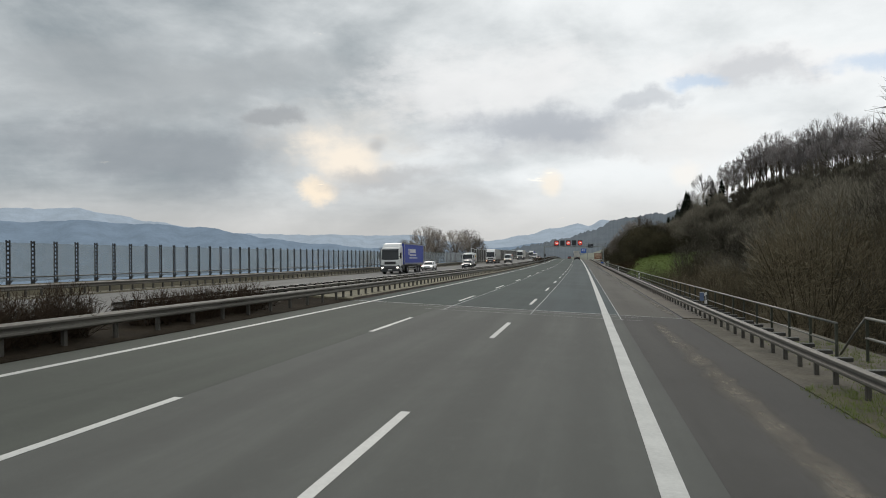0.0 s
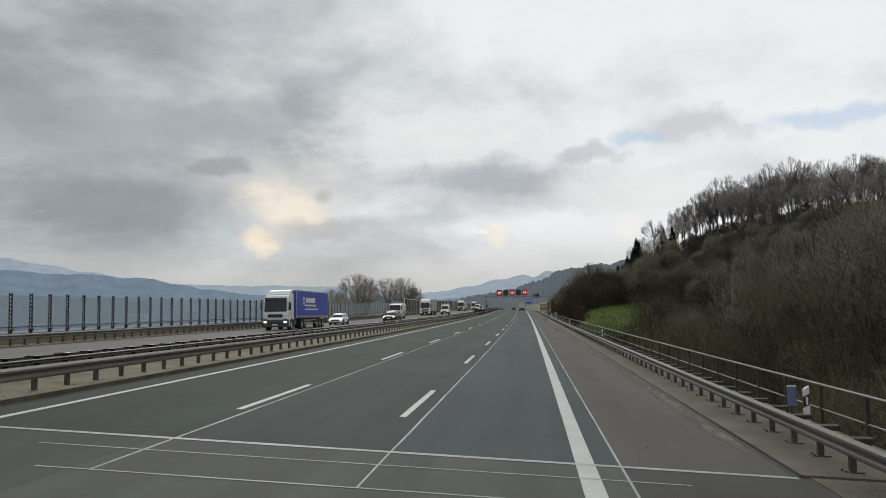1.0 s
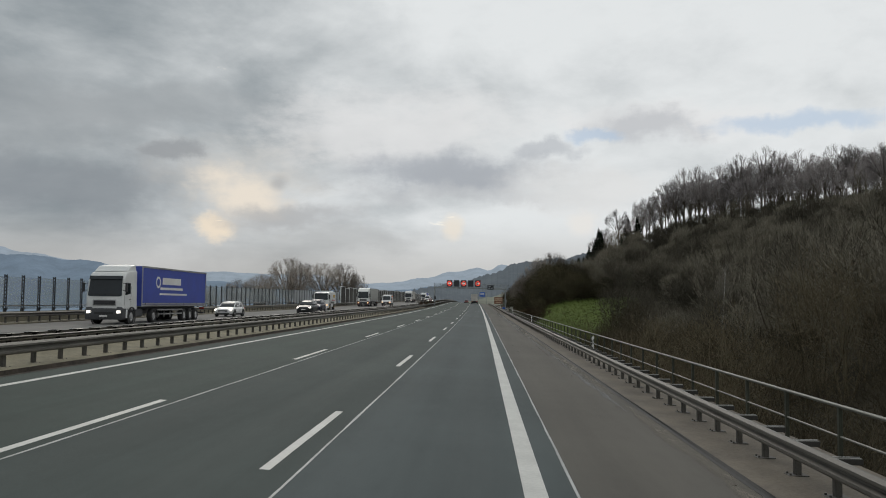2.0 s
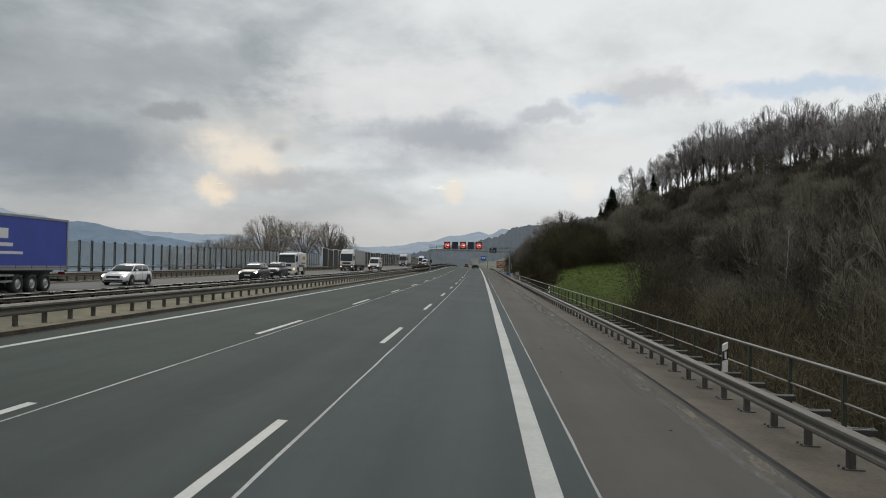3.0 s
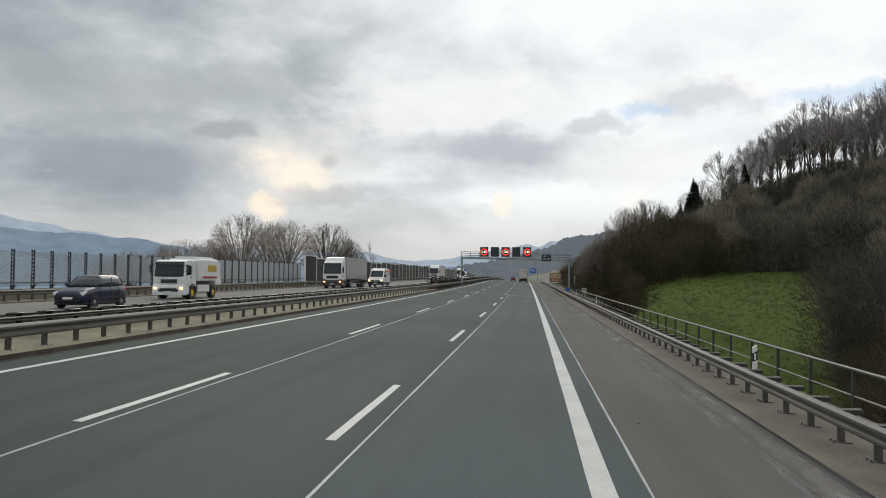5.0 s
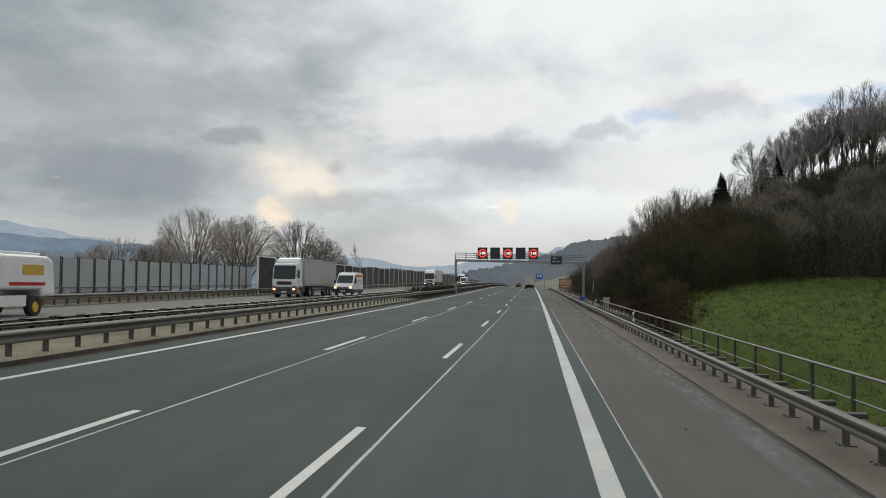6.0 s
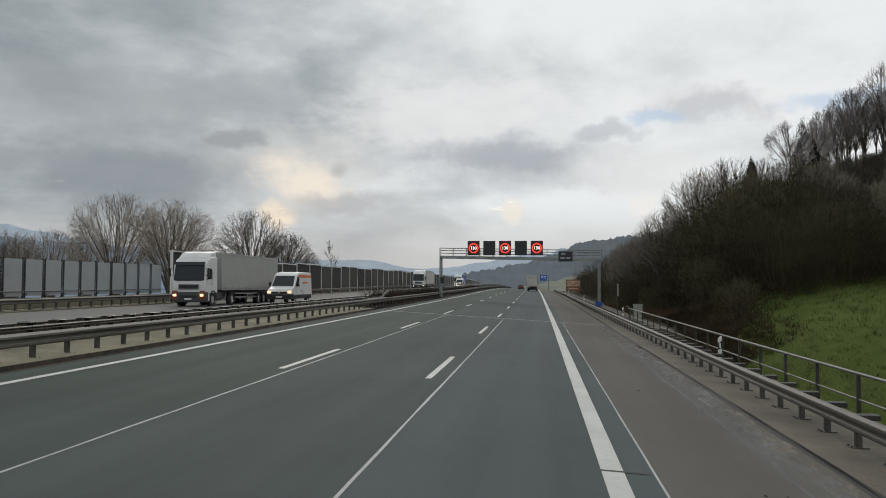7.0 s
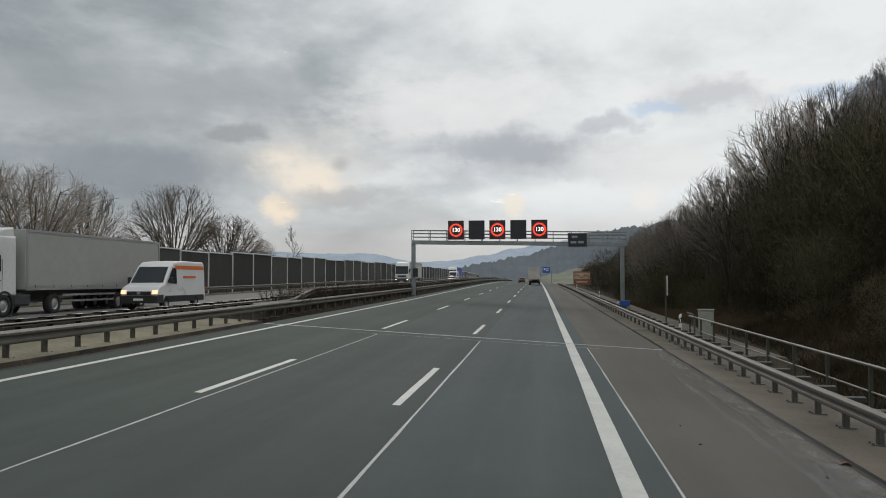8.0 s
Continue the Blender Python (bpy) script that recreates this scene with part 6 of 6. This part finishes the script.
def spruce_kind(seed, height):
    rnd = random.Random(seed)
    t = empty("spruce", "dark green spruce on the wooded slope", "tree", (0, 0, 0), "spruces")
    trunk, boughs = ([], []), ([], [])
    limb(trunk, Vector((0, 0, -0.5)), Vector((0, 0, 1)), height, height * 0.016, 0.02, 5, 6, rnd, 0, 0.02)
    z = height * 0.1
    while z < height * 0.99:
        r = (height - z) * 0.36 * rnd.uniform(0.75, 1.2) + 0.12
        n = 9 if r > 0.6 else 6
        for i in range(n):
            a = 6.283 * (i + rnd.random() * 0.8) / n
            d = Vector((math.cos(a), math.sin(a), 0))
            w = Vector((-math.sin(a), math.cos(a), 0)) * r * 0.3
            p = Vector((0, 0, z))
            tip = p + d * r * rnd.uniform(0.75, 1.15) - Vector((0, 0, r * rnd.uniform(0.25, 0.5)))
            mid = p + d * r * 0.55 - Vector((0, 0, r * 0.12))
            b = len(boughs[0])
            for q in (p + Vector((0, 0, 0.08)), mid + w, mid - w, tip, mid + w * 0.6 - Vector((0, 0, 0.3 * r)), mid - w * 0.6 - Vector((0, 0, 0.3 * r))):
                boughs[0].append((q.x, q.y, q.z))
            boughs[1].extend([(b, b + 1, b + 3), (b, b + 3, b + 2), (b + 1, b + 4, b + 3), (b + 2, b + 3, b + 5), (b + 1, b, b + 4), (b, b + 2, b + 5)])
        z += max(0.22, r * 0.32)
    piece("trunk", mesh("trunk", *trunk, BARK), t)
    piece("crown", mesh("crown", *boughs, NEEDLE), t)
    return t


FOREST = [tree_kind("tree", "tall leafless beech on the wooded hill", "tree", "trees on the hill", BARK, CROWN_TWIG, seed=10 + i, rx=r, rz=h, cz=c, limbs=10, subs=6, sprays=5, spikes=2, low=-0.35, fork_z=k, girth=0.7, slim=0.85)
          for i, (r, h, c, k) in enumerate(((4.6, 5.8, 13.0, 6.8), (4.2, 6.2, 13.6, 7.6), (4.9, 5.4, 12.4, 6.2), (4.4, 5.8, 13.0, 7.2)))]
BROWN = [tree_kind("tree", "leafless brown fine-twigged tree on the valley side", "tree", "trees beside the bridge", BARK, HAZE_SCRUB, seed=430 + i, height=h, bare=0.2, n1=9, n2=5, n3=4, spread=0.2, stems=4, twig=0.026, thick=0.011, lift=0.35, wander=0.15, wide=0.4, dome=0.4)
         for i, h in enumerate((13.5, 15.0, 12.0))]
BRANCHY = [tree_kind("tree", "leafless branchy tree standing out of the thicket", "tree", "trees out of the thicket", BARK, TWIG, seed=530 + i, rx=r, rz=h, cz=c, limbs=14, subs=7, sprays=5, spikes=2)
           for i, (r, h, c) in enumerate(((4.4, 5.4, 7.2), (4.8, 5.0, 7.4)))]
THICK = [tree_kind("shrub", "leafless olive-brown thicket shrub", "shrub", "thicket on the slope", HAZE_SCRUB, HAZE_SCRUB, seed=30 + i, wide=w, tall=h, lobes=9, twigs=2300, length=0.9, width=0.05)
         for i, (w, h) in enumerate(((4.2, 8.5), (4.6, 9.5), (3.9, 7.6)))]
FINE = [tree_kind("thicket_shrub", "dense fine-twigged olive-brown shrub beside the road", "shrub", "thicket along the road", THICKET, THICKET, seed=230 + i, wide=w, tall=h, lobes=9, twigs=4300, length=0.68, width=0.028)
        for i, (w, h) in enumerate(((4.0, 8.2), (4.4, 9.2), (3.7, 7.4)))]
DENSE = [tree_kind("bramble_shrub", "dense brown thicket shrub beside the railing, colour darkened for dim light", "shrub", "dark thicket past the bridge", THICKET_DIM, THICKET_DIM, seed=330 + i, wide=w, tall=h, lobes=11, twigs=5600, length=0.58, width=0.026)
         for i, (w, h) in enumerate(((4.2, 6.5), (4.5, 7.0)))]
SLOPE = [tree_kind("bush", "leafless brown scrub tree on the hillside", "bush", "scrub on the hillside", HAZE_SCRUB, HAZE_SCRUB, seed=130 + i, wide=w, tall=h, lobes=9, twigs=2000, length=1.2, width=0.11, stems=4)
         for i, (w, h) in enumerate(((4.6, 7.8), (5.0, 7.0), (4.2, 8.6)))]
ROUND = [tree_kind("tree", "leafless many-limbed tree with a fan-shaped crown behind the noise barrier", "tree", "trees behind the barrier", BARK, TWIG, seed=50 + i, rx=r, rz=h, cz=c, limbs=17, subs=7, sprays=5, spikes=2, low=-0.2, fork_z=0.8, girth=1.1, slim=1.0)
         for i, (r, h, c) in enumerate(((5.9, 6.6, 6.9), (6.3, 6.1, 6.6), (5.6, 6.8, 7.2)))]
SLIM = [tree_kind("birch", "slender pale-barked birch, leafless", "tree", "birches", BIRCH, PALE_TWIG, seed=70 + i, height=h, bare=0.18, n1=16, n2=6, n3=4, spread=0.2, twig=0.018, thick=0.012, droop=0.06, lift=0.5)
        for i, h in enumerate((13, 10))]
PINES = [spruce_kind(90, 13), spruce_kind(91, 10)]
first = set()


def plant(kinds, x, y, rnd, size=1.0, sink=0.2, vary=0.15):
    kind = rnd.choice(kinds)
    k = size * rnd.uniform(1 - vary, 1 + vary)
    m = Matrix.Translation((x, y, ground_z(x, y) - sink)) @ pose(0, 0, 0, 0, 0, rnd.uniform(0, 360))
    if kind not in first:
        first.add(kind)
        kind.matrix_basis = m @ Matrix.Scale(k, 4)
        return kind
    ob = copy_thing(kind, m)
    ob.scale = (k, k, k)
    return ob


rnd = random.Random(7)


def brow_at(a, d):
    """A place d metres in front of the brow at a bearing."""
    r = brow(a)[0] - d
    return r * math.sin(radians(a)), 80 + r * math.cos(radians(a))


# tall beeches along the brow of the hill, open between their stems
a = 12.0
while a < 62:
    for i, back in enumerate((0.0, 4.0, 8.5, 13.5, 19.0)):
        x, y = brow_at(a + rnd.uniform(-0.35, 0.35), -back + rnd.uniform(-2.2, 2.2))
        if rnd.random() < (0.06, 0.12, 0.2, 0.3, 0.4)[i]:
            continue
        plant(FOREST, x, y, rnd, rnd.uniform(0.88, 1.1) * (0.95 + 0.2 * ease(a, 12, 15)) * (1 - 0.02 * max(0.0, min(a - 17, 12.0))))
    for d in (6.0, 12.0, 18.5):
        # the wood reaches down the slope where the hill turns towards the road
        x, y = brow_at(a + rnd.uniform(-0.4, 0.4), d + rnd.uniform(-2, 2))
        if 14.5 + 0.12 * d < a < 40 and rnd.random() > 0.25:
            plant(FOREST, x, y, rnd, rnd.uniform(0.8, 1.0))
    a += 0.62 + 0.014 * (a - 12)
for x, y, k in ((41.2, 333, 0.88), (44.6, 325.5, 0.84), (47.2, 331, 0.74), (39.3, 336, 0.7), (49.5, 335, 0.78)):
    plant(FOREST, x, y, rnd, k)
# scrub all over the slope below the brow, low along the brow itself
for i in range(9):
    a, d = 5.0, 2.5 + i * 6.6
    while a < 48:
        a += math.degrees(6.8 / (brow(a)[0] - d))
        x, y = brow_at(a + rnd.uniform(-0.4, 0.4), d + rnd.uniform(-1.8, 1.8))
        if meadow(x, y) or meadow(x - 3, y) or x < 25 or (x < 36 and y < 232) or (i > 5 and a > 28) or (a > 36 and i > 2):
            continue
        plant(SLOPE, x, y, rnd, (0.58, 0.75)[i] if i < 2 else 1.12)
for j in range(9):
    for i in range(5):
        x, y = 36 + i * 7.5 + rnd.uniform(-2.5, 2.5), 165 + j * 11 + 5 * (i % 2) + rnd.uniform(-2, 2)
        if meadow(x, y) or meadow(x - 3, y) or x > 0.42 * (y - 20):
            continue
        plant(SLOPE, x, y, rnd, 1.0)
# tall brown trees between the bridge thicket and the hill
for i in range(6):
    for j in range(17):
        x, y = 27 + i * 4.6 + rnd.uniform(-1.6, 1.6), 86 + j * 7.4 + rnd.uniform(-2.5, 2.5)
        if 115 < y < 170 and 0.34 * (y - 73) - 3.0 < x < 0.42 * (y - 85) + 3.0:
            continue  # an opening before the birches
        if meadow(x + 1, y) or meadow(x - 3, y) or x > 0.36 * y or x < 24 + 0.16 * (y - 120) or rnd.random() < 0.1:
            continue
        plant(BROWN, x, y, rnd, rnd.uniform(0.85, 1.05))
# thicket on the near slope beside the bridge
for i in range(4):
    for j in range(23 + 2 * i):
        x, y = 11 + i * 5.0 + rnd.uniform(-1.8, 1.8), 24 + j * 5.9 + rnd.uniform(-2.4, 2.4)
        if meadow(x, y) or rnd.random() < 0.12:
            continue
        plant(FINE if i < 3 and y < 170 else THICK, x, y, rnd, 0.95 + 0.03 * i)
# thicket past the bridge and behind the meadow
for i in range(8):
    for j in range(22):
        x, y = 10.8 + i * 4.6 + rnd.uniform(-1.2, 1.2), 231 + j * 7.0 + rnd.uniform(-2.5, 2.5)
        if meadow(x, y) or rnd.random() < 0.14 or (y > 330 and rnd.random() < 0.6):
            continue
        plant(DENSE if i < 3 and y < 320 else THICK, x, y, rnd, (0.95, 1.1, 1.2)[i] if i < 3 else 1.0)
for j in range(16):
    x, y = 9.3 + rnd.uniform(-0.5, 0.8), 233 + j * 5.0 + rnd.uniform(-1.5, 1.5)
    plant(DENSE, x, y, rnd, 0.42)
for x, y, k in ((11.0, 221, 0.45), (12.6, 225, 0.75), (10.3, 227, 0.6), (14.0, 229, 1.15), (11.8, 231.5, 1.15), (16.5, 230.5, 1.15), (19.5, 230, 0.95), (9.6, 232.5, 0.7), (16, 226, 0.85), (18.5, 227, 0.85), (14.3, 223.5, 0.7), (21, 228.5, 0.8), (22.5, 230.5, 0.85), (13.2, 235, 1.2), (17.8, 234, 1.2), (10.4, 236, 0.95), (15, 232.5, 1.2), (25.5, 231, 0.85), (20.5, 229.5, 1.05), (22.5, 232.5, 1.05), (18.6, 226.5, 0.95), (16.6, 224, 0.8), (14.6, 221.5, 0.6), (20.6, 226.5, 0.7)):
    plant(DENSE, x, y, rnd, k)
for i in range(30):
    plant(THICK, 20 + (i % 6) * 5.0 + rnd.uniform(-1.5, 1.5), 232 + (i // 6) * 6.0 + rnd.uniform(-2, 2), rnd, 0.95)
for x, y, k in ((17.5, 222.5, 0.55), (20, 224, 0.6), (15.3, 220.5, 0.45), (23.5, 225.5, 0.65)):
    plant(DENSE, x, y, rnd, k)
# branchy trees standing out of the thicket past the bridge, and one by the start
for x, y, k in ((9.6, 242, 0.8), (12.2, 238.5, 0.98), (15.6, 243, 0.95), (10.2, 250, 0.76), (13.2, 253, 0.88), (9.8, 259, 0.74), (12.0, 267, 0.8), (9.6, 276, 0.7), (11.3, 286, 0.72), (9.8, 297, 0.66),
                (12.5, 309, 0.7), (17.5, 258, 0.98), (16.5, 275, 0.85), (20, 248, 1.05), (13.2, 31.5, 1.05)):
    plant(BRANCHY, x, y, rnd, k)
# thicket close along the road past the gantry
for j in range(26):
    plant(THICK if j % 2 else DENSE, 9.0 + (j % 3) * 1.6 + rnd.uniform(-0.6, 0.6), 262 + j * 6.4 + rnd.uniform(-2, 2), rnd, 0.62 if j < 12 else 0.8)
# The darkened kind stands for the shade along the meadow's right edge
for y in (156, 160, 164.5, 169, 173, 178, 183, 188, 194, 200):
    plant(DENSE, 14.2 + 0.28 * (y - 155) + rnd.uniform(-0.5, 0.8), y, rnd, rnd.uniform(0.5, 0.75))
for x, y in ((15.5, 35.0), (32.6, 165.5), (33.6, 167.5)):
    plant(SLIM, x, y, rnd, 1.05)
for x, y, k in ((30.5, 331, 0.6), (31.5, 328, 0.75), (32.4, 333, 0.7), (33.4, 329, 0.85), (34.3, 333, 0.8), (35.2, 328, 0.95), (36, 332, 0.9), (37, 329, 1.02), (38, 334, 0.95), (38.8, 330, 1.08), (40.2, 334, 1.0), (42.6, 330, 0.7), (47, 333, 0.75), (50, 337, 0.85), (29, 334, 0.6), (27.5, 336, 0.55), (54, 341, 0.8)):
    plant(PINES, x, y, rnd, 1.12 * k, vary=0.06)
# row of trees behind the noise barrier
for x, y, k in ((-40.5, 247, 0.87), (-39.5, 268, 0.92), (-51, 255, 1.0), (-40, 283, 0.82), (-55, 241, 0.72), (-45, 233, 0.58), (-42, 224, 0.46), (-52, 272, 0.92), (-40, 291, 0.62), (-49, 222, 0.48),
                (-62, 249, 0.66), (-58, 230, 0.52), (-66, 238, 0.52), (-52, 213, 0.4), (-44, 214, 0.38), (-60, 264, 0.76)):
    plant(ROUND, x, y, rnd, k, vary=0.04)
plant(SLIM, -38.5, 304.4, rnd, 0.95)
for x, y in ((-46, 380), (-42, 430), (-41, 470)):
    plant(ROUND, x, y, rnd, 0.45)

# ---------------------------------------------------------------- low scrub in the median
SCRUB = mat("brown_scrub", (0.062, 0.045, 0.032), 0.95, vary=0.45, big=1.5, small=8, bump=0, spec=0.05)


def scrub(y0, y1, count, seed, tall):
    r = random.Random(seed)
    out = ([], [])
    for i in range(count):
        x, y = r.uniform(-14.1, -13.1), r.uniform(y0, y1)
        p = on(x, y, 0.0)
        for j in range(6):
            d = side_way(Vector((0, 0, 1)), r.uniform(0.1, 1.0), r)
            q, dd = limb(out, p, d, tall * r.uniform(0.4, 1.0), 0.009, 0.004, 2, 3, r)
            for k in range(8):
                spike(out, along(q, r.uniform(0.2, 0.95)), side_way(dd[1], r.uniform(0.3, 1.2), r), tall * r.uniform(0.12, 0.34), 0.007)
    return tagged(new("scrub", mesh("scrub", *out, SCRUB)), "dry brown scrub in the median strip", "scrub", kind="stuff")


BRACKEN = mat("dry_bracken", (0.085, 0.062, 0.038), 0.95, vary=0.5, big=0.8, small=6, bump=0, island=0.6, spec=0.05)


def bracken(x0, x1, y0, y1, count, seed, tall):
    """Dead fern and grass tufts: leaning blades on the bank."""
    r = random.Random(seed)
    out = ([], [])
    for i in range(count):
        x, y = r.uniform(x0, x1), r.uniform(y0, y1)
        if r.random() < ease(x, 9.5, 13.5) * (1 - ease(y, 219, 228)):
            continue
        p = Vector((x, y, ground_z(x, y) - 0.05))
        for j in range(9):
            d = side_way(Vector((0, 0, 1)), r.uniform(0.1, 1.1), r)
            spike(out, p + Vector((r.uniform(-0.25, 0.25), r.uniform(-0.25, 0.25), 0)), d, tall * r.uniform(0.5, 1.1), 0.02)
    return tagged(new("bracken", mesh("bracken", *out, BRACKEN)), "dead brown bracken and dry grass on the bank", "bracken", kind="stuff")


def verge_grass(x0, x1, y0, y1, count, seed):
    r = random.Random(seed)
    out = ([], [])
    for i in range(count):
        x, y = x0 + (x1 - x0) * r.random() ** 0.8, r.uniform(y0, y1)
        p = on(x, y, 0.0)
        for j in range(6):
            spike(out, p + Vector((r.uniform(-0.08, 0.08), r.uniform(-0.08, 0.08), 0)), side_way(Vector((0, 0, 1)), r.uniform(0.1, 0.9), r), r.uniform(0.06, 0.17), 0.006)
    me = mesh("verge_grass", *out, GRASS)
    tagged(new("verge_grass", me), "short green grass tufts on the verge", "grass", kind="stuff")


GRASS = mat("verge_grass_blades", (0.125, 0.155, 0.045), 0.9, vary=0.5, big=0.8, small=6, bump=0, island=0.7, spec=0.1)
verge_grass(3.45, 7.6, 4, 18.6, 2600, 31)
verge_grass(4.9, 7.6, 18.6, 30, 500, 32)


def meadow_grass(count, seed):
    """Tufts over the meadow slope, longer and drier along its edges."""
    r = random.Random(seed)
    green, dry = ([], []), ([], [])
    while count:
        x, y = r.uniform(8, 34), r.uniform(152, 230)
        if not meadow(x, y):
            continue
        count -= 1
        edge = not (meadow(x - 2, y) and meadow(x + 2, y) and meadow(x, y + 3))
        out = dry if edge and r.random() < 0.5 or r.random() < 0.06 else green
        p = Vector((x, y, ground_z(x, y) - 0.03))
        for j in range(5):
            spike(out, p + Vector((r.uniform(-0.2, 0.2), r.uniform(-0.2, 0.2), 0)), side_way(Vector((0, 0, 1)), r.uniform(0.2, 1.1), r), r.uniform(0.12, 0.32) * (1.6 if out is dry else 1), 0.018)
    tagged(new("meadow_grass", mesh("meadow_grass", *green, GRASS)), "rough green grass tufts on the meadow slope", "grass", kind="stuff")
    tagged(new("dry_grass", mesh("dry_grass", *dry, BRACKEN)), "dry brown grass along the meadow edge", "grass", kind="stuff")


meadow_grass(5200, 41)
bracken(7.8, 15, 213, 233, 2200, 21, 0.6)
bracken(7.6, 9.6, 233, 300, 1500, 22, 0.7)
scrub(11, 18.8, 190, 1, 1.45)
scrub(21.5, 30, 170, 2, 1.15)
scrub(225, 268, 200, 3, 1.5)
scrub(268, 330, 120, 4, 1.1)
